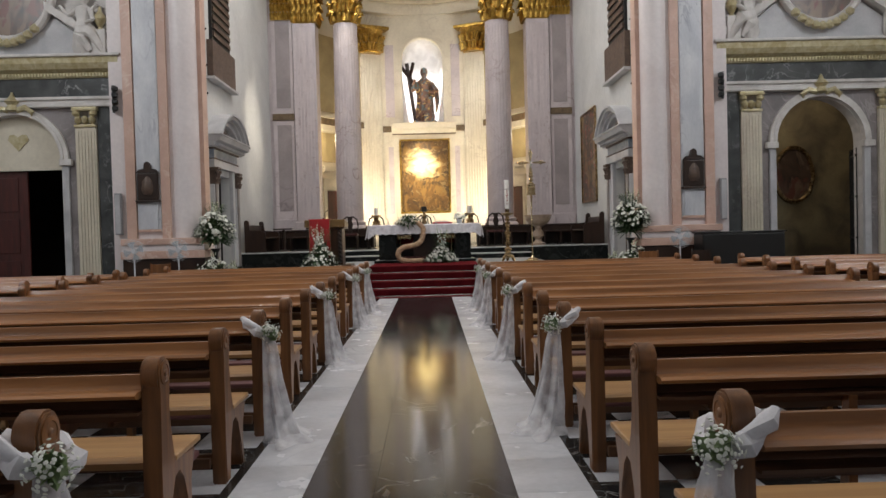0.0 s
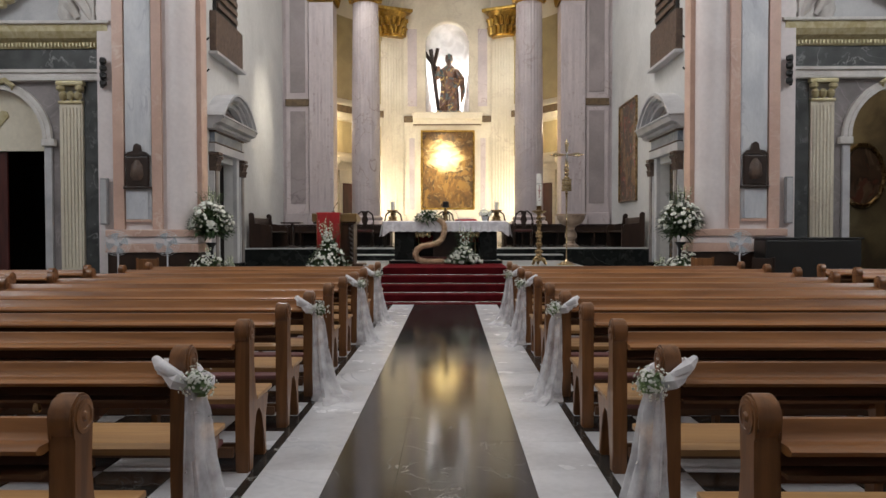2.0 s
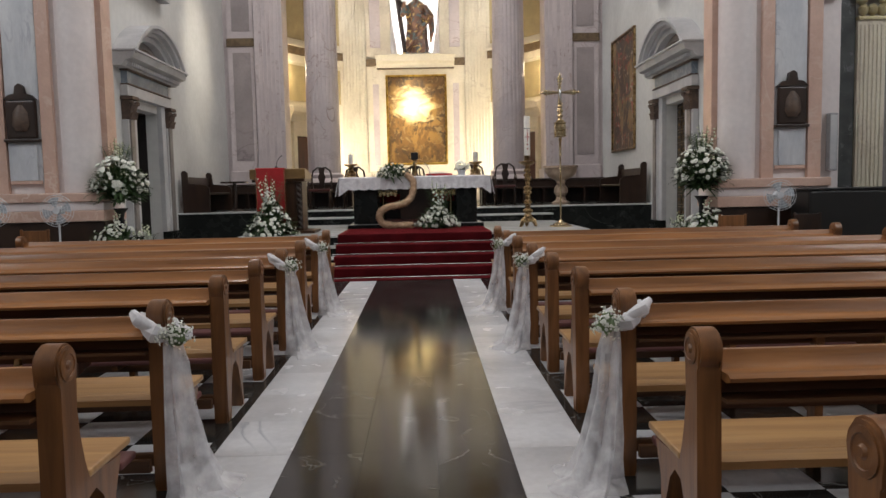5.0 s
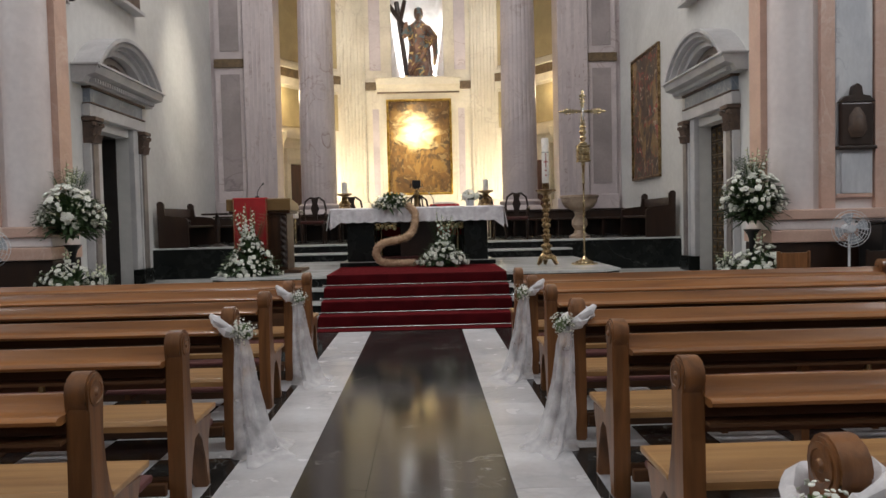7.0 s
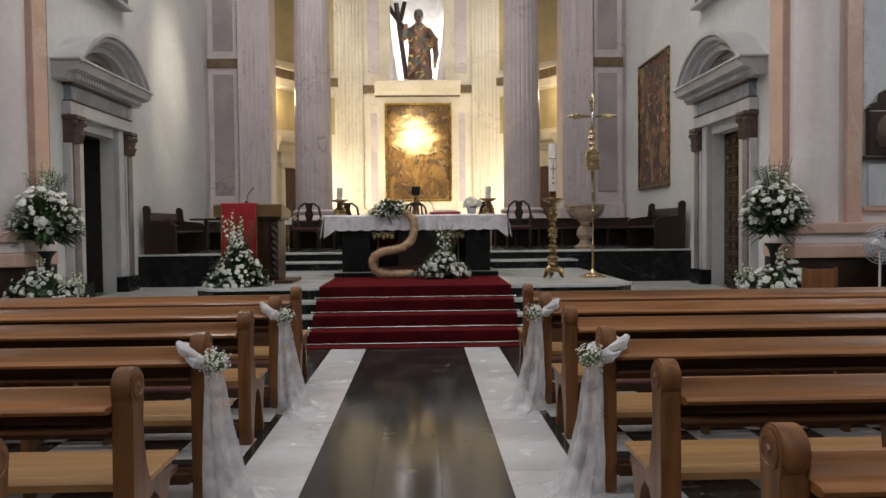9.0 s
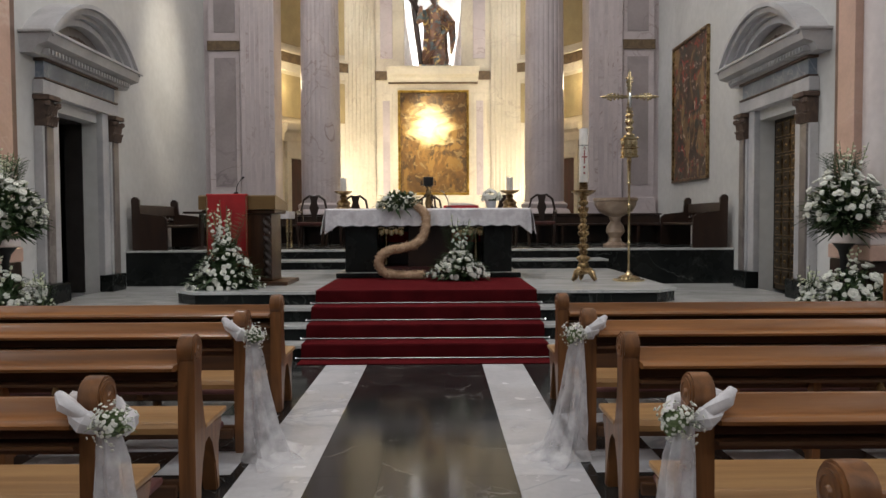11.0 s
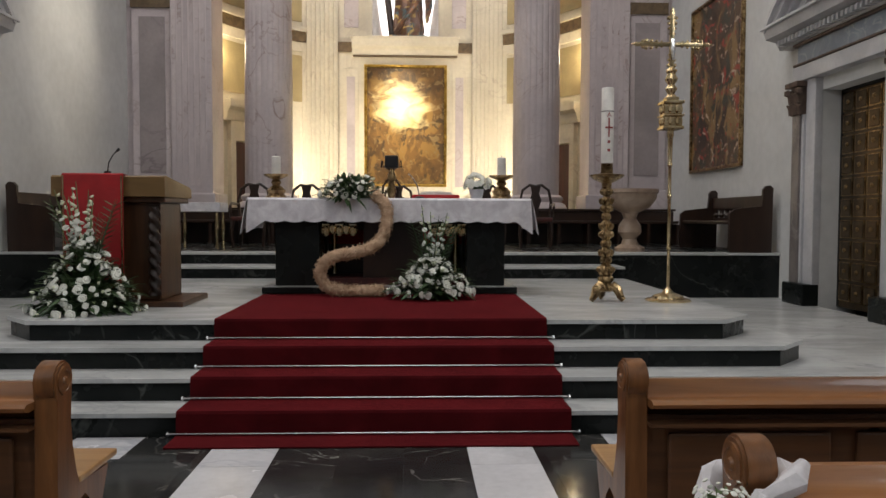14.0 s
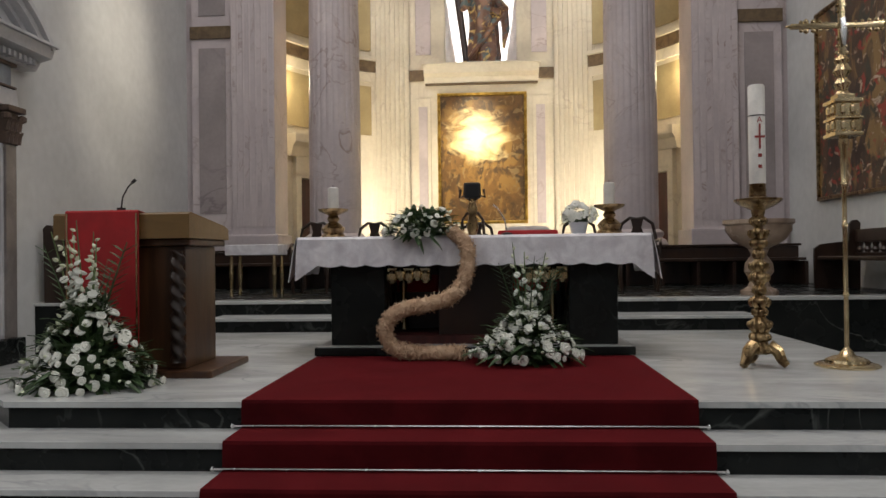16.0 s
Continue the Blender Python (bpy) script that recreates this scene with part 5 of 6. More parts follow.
def bouquet(name, m, label, rx, rz, n_flowers, n_leaves, spikes=0, spike_len=0.6, size=0.045, up=0.2, flat=1.0, category="flowers", group="", roses=0.3, fronds=0, cone=False, green="leaf"):
    """A mound of leaves and blossoms on an ellipsoid, with upright flower spikes."""
    b = thing(name, m, label, category, group)
    bm = nb()
    for i in range(n_leaves):
        a, e = random.uniform(0, 6.283), random.uniform(-0.15, 1.0)
        d = Vector((math.cos(a) * math.sqrt(max(0, 1 - e * e)), math.sin(a) * math.sqrt(max(0, 1 - e * e)) * flat, e))
        p = Vector((d.x * rx, d.y * rx, up + d.z * rz))
        if cone:
            f = max(0.0, e)
            p = Vector((math.cos(a) * rx * (1.05 - f), math.sin(a) * rx * flat * (1.05 - f), up + f * rz))
        leaf_blade(bm, p * random.uniform(0.35, 0.9), d + Vector((random.uniform(-.5, .5), random.uniform(-.5, .5), random.uniform(-.3, .5))), min(0.22, rx * random.uniform(0.35, 0.75)), min(0.05, rx * random.uniform(0.12, 0.25)))
    core = bmesh.ops.create_icosphere(bm, subdivisions=2, radius=1, matrix=Matrix.Translation((0, 0, up)) @ Matrix.Diagonal((rx * 0.6, rx * 0.6 * flat, rz * (0.45 if cone else 0.6), 1)))
    for v in core["verts"]:
        v.co += Vector([random.uniform(-0.03, 0.03) for _ in range(3)])
    part("foliage", bm, green, b, "green foliage")
    bm = nb()
    for i in range(n_leaves // 2):
        a, f = random.uniform(0, 6.283), random.uniform(0.0, 0.95)
        c = (1.05 - f) if cone else math.sqrt(1 - f * f)
        p = Vector((math.cos(a) * rx * c, math.sin(a) * rx * c * flat, up + f * rz))
        leaf_blade(bm, p * 0.95, Vector((math.cos(a), math.sin(a), random.uniform(0.1, 1.2))), min(0.12, rx * random.uniform(0.2, 0.4)), min(0.03, rx * 0.12))
    part("pale_foliage", bm, "pale_leaf", b, "pale green sprigs")
    for i in range(int(n_flowers * 1.8)):
        e = random.uniform(-0.25, 1.0)
        a = i * 2.399963
        c = math.sqrt(max(0, 1 - e * e))
        d = Vector((math.cos(a) * c, math.sin(a) * c * flat, e))
        p = Vector((d.x * rx, d.y * rx, up + d.z * rz)) * random.uniform(0.85, 1.15)
        if cone:
            f = max(-0.1, e * 0.92)
            p = Vector((math.cos(a) * rx * (1.05 - f), math.sin(a) * rx * flat * (1.05 - f), up + f * rz)) * random.uniform(0.9, 1.1)
        me = ROSE if random.random() < roses else (BLOSSOM if random.random() < 0.7 else BUD)
        shared("blossom" if me != BUD else "bud", me, b, oriented(p, d + Vector((0, -0.2, 0.1)), size * random.choice((0.6, 0.75, 0.9, 1.0, 1.15)) * (0.6 if me == BUD else 1)))
    for i in range(spikes):
        a = random.uniform(0, 6.283)
        lean = random.uniform(0.05, 0.35)
        d = Vector((math.cos(a) * lean, math.sin(a) * lean * 0.6, 1)).normalized()
        l = spike_len * random.uniform(0.7, 1.1)
        s0 = Vector((d.x * rx * 0.5, d.y * rx * 0.5, up + rz * 0.5))
        stem = part("flower_spike", tube(nb(), [s0, s0 + d * l * 0.6, s0 + d * l], [0.008, 0.007, 0.003], 5), "pale_leaf", b, "tall white flower spike")
        for k in range(7):
            f = 0.3 + 0.1 * k
            w = Vector((random.uniform(-1, 1), random.uniform(-1, 0.3), 0.4)).normalized()
            shared("bud", BUD if k > 3 else BLOSSOM_SMALL, stem, oriented(s0 + d * l * f + w * 0.012, w, 0.032 * (1.15 - 0.09 * k)))
    if fronds:
        bm = nb()
        for i in range(fronds):
            a = random.uniform(0, 6.283)
            d = Vector((math.cos(a) * 0.4, math.sin(a) * 0.25, 1)).normalized()
            s0 = Vector((d.x * rx * 0.3, d.y * rx * 0.3, up + rz * 0.4))
            tip = s0 + d * spike_len * random.uniform(0.7, 1.0)
            tube(bm, [s0, (s0 + tip) / 2, tip], [0.006, 0.005, 0.002], 4)
            for k in range(9):
                q = s0.lerp(tip, 0.3 + 0.075 * k)
                for e in (-1, 1):
                    leaf_blade(bm, q, Vector((e, 0.2, 0.7)) , 0.11, 0.018, 0.1)
        part("fern_fronds", bm, "leaf", b, "dark fern fronds")
    return b


def drape(bm, rows, n=14, folds=5, depth=0.25):
    """A pleated sheet hung through (x, y, z, half width, half depth) rows."""
    prev = None
    for k, (x, y, z, w, d) in enumerate(rows):
        ring = []
        for i in range(n * 3):
            a = 2 * math.pi * i / (n * 3)
            f = 1 + depth * math.sin(folds * a + 0.7 * k) * min(1, k / 2) + 0.06 * math.sin(9 * a + k)
            ring.append(bm.verts.new((x + w * f * math.cos(a), y + d * f * math.sin(a), z)))
        if prev:
            for i in range(len(ring)):
                j = (i + 1) % len(ring)
                bm.faces.new((prev[i], prev[j], ring[j], ring[i]))
        prev = ring


def pew_bow(sx, y):
    t = thing("tulle_bow", pose(sx * 1.09, y, 0), "white tulle bow trailing from a pew end to the floor", "bow", "pew tulle bows")
    bm = nb()
    s = -sx
    band = [(0.085 * math.cos(a), 0.125 * math.sin(a), 0.76 + 0.04 * math.cos(a) * -s) for a in [2 * math.pi * i / 16 for i in range(17)]]
    tube(bm, band, [0.032 + 0.012 * math.sin(i * 1.7) for i in range(17)], 7, 0.15)
    tube(bm, [(s * 0.05, -0.1, 0.74), (-s * 0.01, -0.13, 0.79), (-s * 0.07, -0.12, 0.825), (-s * 0.105, -0.09, 0.855)], [0.016, 0.024, 0.03, 0.016], 12, 0.16)
    part("knot", bm, "ribbon", t, "gathered organza band", True)
    bm = nb()
    w = random.uniform(0.9, 1.1)
    drape(bm, [(s * 0.07, -0.10, 0.74, 0.035, 0.045), (s * 0.085, -0.10, 0.62, 0.05, 0.07), (s * 0.10, -0.11, 0.42, 0.06 * w, 0.09), (s * 0.13, -0.12, 0.2, 0.085 * w, 0.12), (s * 0.17, -0.14, 0.05, 0.11 * w, 0.16), (s * 0.22, -0.16, 0.006, 0.16 * w, 0.24)])
    part("tail", bm, "tulle", t, "sheer hanging tail", True)
    bq = bouquet("pew_bouquet", pose(sx * 1.09 + s * 0.10, y - 0.13, 0.72), "small bunch of white gypsophila and green leaves tied to the pew", 0.06, 0.055, 0, 44, 0, size=0.02, up=0.03, group="pew bouquets", green="pale_leaf")
    for i in range(110):
        d = Vector((random.gauss(0, 1), random.gauss(-0.5, 1), random.gauss(0.4, 1))).normalized()
        shared("blossom", BLOSSOM_SMALL, bq, oriented(Vector((0, 0, 0.03)) + d * random.uniform(0.045, 0.088), d, 0.0072 * random.uniform(0.7, 1.2)))


for k in (1, 3, 6, 9, 12):
    for sx in (-1, 1):
        pew_bow(sx, FRONT - PITCH * k)

# ---- altar ----
AYF = 19.30
alt = thing("altar", pose(0, AYF, PLAT), "dark marble altar table on heavy block legs", "altar")
part("plinth", box(nb(), -1.32, 1.32, -0.07, 1.0, 0.013, 0.08, 0.01), "riser_marble", alt, "black marble plinth")
part("plinth_top", box(nb(), -1.30, 1.30, -0.05, 0.98, 0.081, 0.088), "step_marble", alt)
for a, b in ((-1.20, -0.74), (0.80, 1.20)):
    part("leg", box(nb(), a, b, 0.04, 0.86, 0.089, 0.94, 0.012), "riser_marble", alt, "dark marble block leg")
part("centre_block", box(nb(), -0.30, 0.34, 0.22, 0.80, 0.089, 0.94, 0.012), "dark_wood", alt, "dark central support")
part("shelf", box(nb(), -0.74, 0.80, 0.12, 0.80, 0.089, 0.16), "red_door", alt, "dark red inner base")
# board added to keep the bright apse out of the open gap
part("back_panel", box(nb(), -0.74, 0.80, 0.81, 0.85, 0.161, 0.94), "dark_wood", alt, "dark board added to close the gap behind the legs")
part("slab", box(nb(), -1.36, 1.36, -0.04, 0.94, 0.941, 0.992, 0.01), "black_marble", alt)
for x in (-0.53, 0.60):
    bm = nb()
    for k in range(5):
        lathe(bm, [(0.02, -0.05), (0.05, -0.02), (0.05, 0.03), (0.02, 0.06)], 10, (x - 0.14 + 0.07 * k, -0.01, 0.66 + 0.02 * (k % 2)))
    box(bm, x - 0.18, x + 0.18, -0.02, 0.10, 0.705, 0.74, 0.012)
    part("gilt_carving", bm, "brass", alt, "gilt carved scroll under the altar top", True)
# red strip in place of the carpet seen through the open altar
part("red_panel", box(nb(), -0.73, 0.79, 0.78, 0.809, 0.50, 0.66, 0.006), "red_cloth", alt, "red strip standing in for carpet beyond the altar")
for x in (-0.66, 0.72):
    part("gilt_baluster", lathe(nb(), [(0.05, 0.161), (0.03, 0.24), (0.05, 0.36), (0.025, 0.48), (0.04, 0.56), (0.02, 0.655)], 14, (x, 0.72, 0)), "brass", alt, smooth=True)
cl = thing("altar_cloth", pose(0, AYF, PLAT + 0.993), "white lace-edged altar cloth over the altar", "tablecloth")
bm = nb()
n, cols = 120, []
for i in range(n + 1):
    x = -1.46 + 2.92 * i / n
    f = 0.012 * math.sin(i * 0.55) + 0.01 * math.sin(i * 1.3)
    drop = 0.225 + 0.018 * abs(math.sin(i * 0.39)) + 0.13 * max(0.0, (abs(x) - 1.26) / 0.20) ** 1.5
    cols.append([bm.verts.new(v) for v in ((x, 0.98, 0.012), (x, -0.03, 0.012), (x, -0.065, -0.01), (x * 1.004, -0.075 + f * 0.5, -0.12), (x * 1.01, -0.085 + f, -drop))])
for a, b in zip(cols, cols[1:]):
    for k in range(4):
        bm.faces.new((a[k], b[k], b[k + 1], a[k + 1]))
part("top_and_front", bm, "cloth", cl, "", True)
for e in (-1, 1):
    bm = nb()
    rows_ = []
    for i in range(25):
        y = -0.085 + 1.06 * i / 24
        f = 0.02 * math.sin(i * 1.1)
        rows_.append([bm.verts.new(v) for v in ((e * 1.462, y, 0.012), (e * (1.49 + f), y, -0.14), (e * (1.52 + f * 1.5), y, -0.30 - 0.05 * (i < 3) - 0.02 * math.sin(i)))])
    for a, b in zip(rows_, rows_[1:]):
        for k in range(2):
            bm.faces.new((a[k], b[k], b[k + 1], a[k + 1]))
    part("side_drop", bm, "cloth", cl, "hanging side fall", True)
ZT = PLAT + 1.006


def altar_candle(x):
    c = thing("altar_candlestick", pose(x, AYF + 0.55, ZT), "low brass candlestick with a white candle on the altar", "candlestick", "altar candlesticks")
    part("foot", lathe(nb(), [(0.11, 0), (0.12, 0.02), (0.09, 0.05), (0.11, 0.09), (0.07, 0.13), (0.04, 0.15), (0.06, 0.18), (0.04, 0.21), (0.13, 0.25), (0.14, 0.27), (0.05, 0.27)], 20), "old_brass", c, smooth=True)
    part("candle", lathe(nb(), [(0.05, 0.27), (0.05, 0.46), (0.03, 0.47)], 18), "wax", c, "white candle", True)
    part("wick", lathe(nb(), [(0.004, 0.47), (0.003, 0.49)], 5), "black", c)


altar_candle(-1.28)
altar_candle(1.22)
bk = thing("missal", pose(0.48, AYF + 0.45, ZT), "open red missal on a red cushion on the altar", "book")
part("cushion", box(nb(), -0.26, 0.26, -0.16, 0.16, 0, 0.045, 0.02), "red_cloth", bk)
part("open_page", prism(nb(), [(-0.2, 0.046), (0.2, 0.046), (0.16, 0.075), (0.02, 0.085), (0, 0.075), (-0.02, 0.085), (-0.16, 0.075)], -0.13, 0.13), "pages", bk, "open white pages")
mic = thing("altar_microphone", pose(0.30, AYF + 0.3, ZT), "thin gooseneck microphone on the altar", "microphone")
part("base", lathe(nb(), [(0.05, 0), (0.05, 0.02), (0.01, 0.03)], 14), "black", mic)
part("gooseneck", tube(nb(), [(0, 0, 0.03), (-0.02, 0, 0.14), (-0.08, 0, 0.24), (-0.12, 0, 0.27)], 0.007, 6), "bone", mic)

# crucifix / book stand seen from behind, on the altar
cr = thing("altar_stand", pose(0.0, AYF + 0.35, ZT), "dark wrought metal stand with scrolled legs on the altar", "stand")
for e in (-1, 1):
    part("leg", tube(nb(), [(e * 0.10, 0, 0.01), (e * 0.09, 0, 0.14), (e * 0.05, 0, 0.2), (0, 0, 0.2)], 0.014, 7), "dark_wood", cr, smooth=True)
    part("foot", lathe(nb(), [(0.03, 0), (0.02, 0.02)], 8, (e * 0.11, 0, 0)), "dark_wood", cr)
    part("arm", tube(nb(), [(0, 0, 0.30), (e * 0.07, 0, 0.36), (e * 0.11, 0, 0.34), (e * 0.1, 0, 0.41)], 0.014, 7), "dark_wood", cr, smooth=True)
part("stem", lathe(nb(), [(0.03, 0.0), (0.055, 0.08), (0.03, 0.18), (0.045, 0.24), (0.02, 0.32)], 12), "old_brass", cr, smooth=True)
part("head", box(nb(), -0.075, 0.075, -0.05, 0.05, 0.33, 0.47, 0.02), "black", cr)

# ---- raffia serpent garland hung down from the altar ----
g = thing("raffia_garland", pose(0, AYF - 0.34, PLAT + 0.012), "curving straw garland hanging from the altar to the carpet", "garland")
key = [(-0.16, 0.30, 1.02), (-0.05, 0.22, 0.92), (-0.03, 0.17, 0.78), (-0.07, 0.12, 0.60), (-0.18, 0.06, 0.49), (-0.36, 0.02, 0.44), (-0.55, 0.0, 0.40), (-0.655, 0.0, 0.32), (-0.68, 0.0, 0.20), (-0.60, 0.0, 0.09), (-0.45, 0.0, 0.065), (-0.25, 0.0, 0.06), (-0.05, 0.0, 0.06)]
pts = []
for a, b, c, d in zip([key[0]] + key[:-2], key[:-1], key[1:], key[2:] + [key[-1]]):
    for s in range(6):
        u = s / 6
        pts.append([0.5 * (2 * b[i] + (c[i] - a[i]) * u + (2 * a[i] - 5 * b[i] + 4 * c[i] - d[i]) * u * u + (3 * b[i] - a[i] - 3 * c[i] + d[i]) * u ** 3) for i in range(3)])
part("rope", tube(nb(), pts, 0.056, 14, 0.16), "raffia", g, "", True)
bm = nb()
for i in range(1800):
    p = Vector(random.choice(pts))
    d = Vector([random.gauss(0, 1) for _ in range(3)]).normalized()
    q = p + d * 0.055
    if q.z < 0.004:
        q.z = 0.004
    e = Vector([random.gauss(0, 1) for _ in range(3)]).cross(d).normalized() * random.uniform(0.02, 0.06)
    w = d.cross(e).normalized() * 0.004
    bm.faces.new([bm.verts.new(v) for v in (q - e - w, q - e + w, q + e + d * 0.012 + w, q + e + d * 0.012 - w)])
tagged(part("loose_straw", bm, "raffia", g), kind="stuff")

# ---- flower arrangements ----
bouquet("altar_top_flowers", pose(-0.42, AYF + 0.06, ZT - 0.03), "white flowers and greenery on the altar edge", 0.27, 0.19, 48, 260, 0, 0.3, 0.036, 0.06, 0.8, group="altar flowers")
bouquet("floor_flowers", pose(0.42, AYF - 0.52, PLAT + 0.014), "tall arrangement of white flowers on the carpet before the altar", 0.35, 0.34, 125, 300, 4, 0.62, 0.040, 0.10, 0.7, group="altar flowers", fronds=8, cone=True)
bouquet("ambo_flowers", pose(-2.50, 17.86, PLAT), "white roses and lilies with tall spikes before the ambo", 0.40, 0.56, 125, 420, 9, 0.70, 0.035, 0.08, 0.7, group="altar flowers", roses=0.5, fronds=6, cone=True)
pt = bouquet("posy", pose(0.93, AYF + 0.42, ZT + 0.09), "small posy of lilac-white flowers in a white pot on the altar", 0.14, 0.11, 36, 60, 0, size=0.035, up=0.06, group="altar flowers")
part("pot", lathe(nb(), [(0.06, -0.09), (0.085, 0.02), (0.08, 0.02)], 16), "fan_white", pt, "white pot", True)
for sx in (-1, 1):
    x, y = sx * 4.80, 17.15
    ps = thing("flower_pedestal", pose(x, y, 2 * LEVEL), "slim dark metal pedestal stand carrying flowers by the doorway", "pedestal", "flower pedestals")
    part("shaft", lathe(nb(), [(0.16, 0), (0.16, 0.04), (0.05, 0.08), (0.04, 0.7), (0.06, 0.78), (0.12, 0.86), (0.11, 0.86)], 18), "grille", ps, smooth=True)
    bouquet("pedestal_flowers", pose(x, y, 2 * LEVEL + 0.87), "large round arrangement of white flowers on a pedestal", 0.40, 0.40, 105, 620, 8, 0.62, 0.042, 0.34, 0.8, group="door flowers", roses=0.5, fronds=16)
    bouquet("low_flowers", pose(x + sx * 0.05, y - 0.12, 2 * LEVEL), "low arrangement of white flowers on the floor", 0.36, 0.30, 60, 220, 2, 0.5, 0.05, 0.26, 0.8, group="door flowers")
    bouquet("low_flowers", pose(x - sx * 0.42, y - 0.05, 2 * LEVEL), "low upright bunch of white flower spikes", 0.17, 0.2, 22, 90, 6, 0.42, 0.04, 0.08, 0.8, group="door flowers", fronds=3)

# ---- ambo ----
am = thing("ambo", pose(-2.42, 18.25, PLAT), "carved brown wooden ambo draped with a red cloth", "lectern")
part("base", box(nb(), -0.55, 0.62, -0.06, 0.75, 0, 0.05, 0.012), "ambo_wood", am)
part("body", box(nb(), -0.42, 0.40, 0.04, 0.62, 0.051, 0.93, 0.01), "ambo_wood", am)
for x in (-0.40, 0.30):
    bm = lathe(nb(), [(0.046, 0.005 * k) for k in range(160)], 24, (x + 0.05, 0.03, 0.1), ripple=lambda i, z: 1 + 0.24 * math.sin(i * math.pi / 6 + z * 62))
    part("twisted_column", bm, "dark_wood", am, "dark twisted corner column", True)
part("cornice", box(nb(), -0.48, 0.46, -0.02, 0.68, 0.931, 0.98, 0.012), "ambo_wood", am)
part("desk", prism(nb(), [(-0.08, 0.981), (0.70, 0.981), (0.70, 1.06), (0.62, 1.09), (-0.05, 1.165), (-0.08, 1.15)], -0.50, 0.48, "x"), "ambo_top", am, "sloping wooden desk")
cl = thing("ambo_cloth", pose(-2.55, 18.14, PLAT), "red cloth with gold edging hanging over the ambo", "cloth")
part("fall", prism(nb(), [(0.012, 1.175), (0.55, 1.112), (0.55, 1.118), (0.005, 1.181), (-0.008, 1.17), (-0.004, 0.16), (0.003, 0.16)], -0.26, 0.26, "x"), "red_cloth", cl)
for x in (-0.255, 0.245):
    part("gold_edge", box(nb(), x, x + 0.012, -0.012, -0.0085, 0.16, 1.16), "brass", cl)
part("gold_edge", box(nb(), -0.243, 0.243, -0.012, -0.0085, 0.16, 0.175), "brass", cl)
mic = thing("ambo_microphone", pose(-2.45, 18.22, PLAT + 1.178), "black gooseneck microphone on the ambo", "microphone")
part("base", lathe(nb(), [(0.03, -0.01), (0.03, 0.025)], 12), "black", mic)
part("gooseneck", tube(nb(), [(0, 0, 0.02), (0.01, 0, 0.1), (0.05, 0, 0.17), (0.08, 0, 0.2)], 0.006, 6), "black", mic)
part("head", tube(nb(), [(0.08, 0, 0.2), (0.105, 0, 0.222)], 0.012, 8), "black", mic)

# ---- paschal candle and processional cross ----
pc = thing("paschal_candlestick", pose(2.10, 18.66, PLAT), "ornate tall brass paschal candlestick with a white candle", "candlestick")
bm = nb()
for k in range(3):
    a = radians(90 + 120 * k)
    tube(bm, [(0.06 * math.cos(a), 0.06 * math.sin(a), 0.16), (0.12 * math.cos(a), 0.12 * math.sin(a), 0.12), (0.15 * math.cos(a), 0.15 * math.sin(a), 0.05), (0.18 * math.cos(a), 0.18 * math.sin(a), 0.02)], [0.05, 0.045, 0.035, 0.025], 8)
part("tripod_foot", bm, "old_brass", pc, "three scrolled brass feet", True)
beads = [(0.13, 0.105), (0.22, 0.085), (0.31, 0.10), (0.40, 0.062), (0.48, 0.078), (0.56, 0.058), (0.65, 0.082), (0.74, 0.062), (0.82, 0.05), (0.90, 0.068), (0.98, 0.05), (1.06, 0.07)]
prof = []
for z, r in beads:
    r *= 0.86
    prof += [(r * 0.62, z - 0.035), (r * 0.92, z - 0.022), (r, z), (r * 0.9, z + 0.02), (r * 0.6, z + 0.034)]
prof += [(0.045, 1.11), (0.05, 1.14), (0.13, 1.18), (0.165, 1.205), (0.168, 1.22), (0.12, 1.225), (0.06, 1.235), (0.055, 1.32), (0.06, 1.33)]
part("stem", lathe(nb(), prof, 64, ripple=lambda i, z: 1 + 0.12 * math.sin(i * 0.785 + z * 26) * (1.1 > z > 0.1)), "old_brass", pc, "cast ornate stem", True)
leaf_me = mesh_of("cast_leaf", tube(nb(), [(0.045, 0, 0), (0.062, 0, 0.03), (0.068, 0, 0.05), (0.078, 0, 0.046)], [0.018, 0.02, 0.014, 0.005], 6), "old_brass", True)
for z in (0.26, 0.44, 0.70, 0.94):
    for k in range(6):
        shared("cast_leaf", leaf_me, pc, pose(0, 0, z, 0, 0, 60 * k + 90 * z))
part("candle", lathe(nb(), [(0.058, 1.331), (0.058, 2.04), (0.05, 2.05)], 24), "wax", pc, "thick white candle", True)
part("ring", lathe(nb(), [(0.0595, 1.82), (0.0595, 1.828)], 24), "black", pc)
for nm, (a, b, c, d) in (("cross_mark", (-0.006, 0.006, 1.58, 1.76)), ("cross_mark", (-0.035, 0.035, 1.66, 1.675)), ("letter_bar", (-0.012, 0.012, 1.52, 1.545)), ("letter_bar", (-0.012, 0.012, 1.44, 1.465))):
    part(nm, box(nb(), a, b, -0.064, -0.055, c, d), "ink", pc, "red painted mark")
txt = bpy.data.curves.new("letter", "FONT")
txt.body, txt.size, txt.extrude, txt.align_x = "A", 0.06, 0.001, "CENTER"
txt.materials.append(M["ink"])
tmp = new("letter_source", txt)
me = bpy.data.meshes.new_from_object(tmp)
bpy.data.objects.remove(tmp)
lt = shared("letter", me, pc, pose(0, -0.061, 1.77, 90), "red letter A")
xs = thing("processional_cross", pose(2.72, 18.68, PLAT), "gilt brass processional cross on a tall thin staff", "cross")
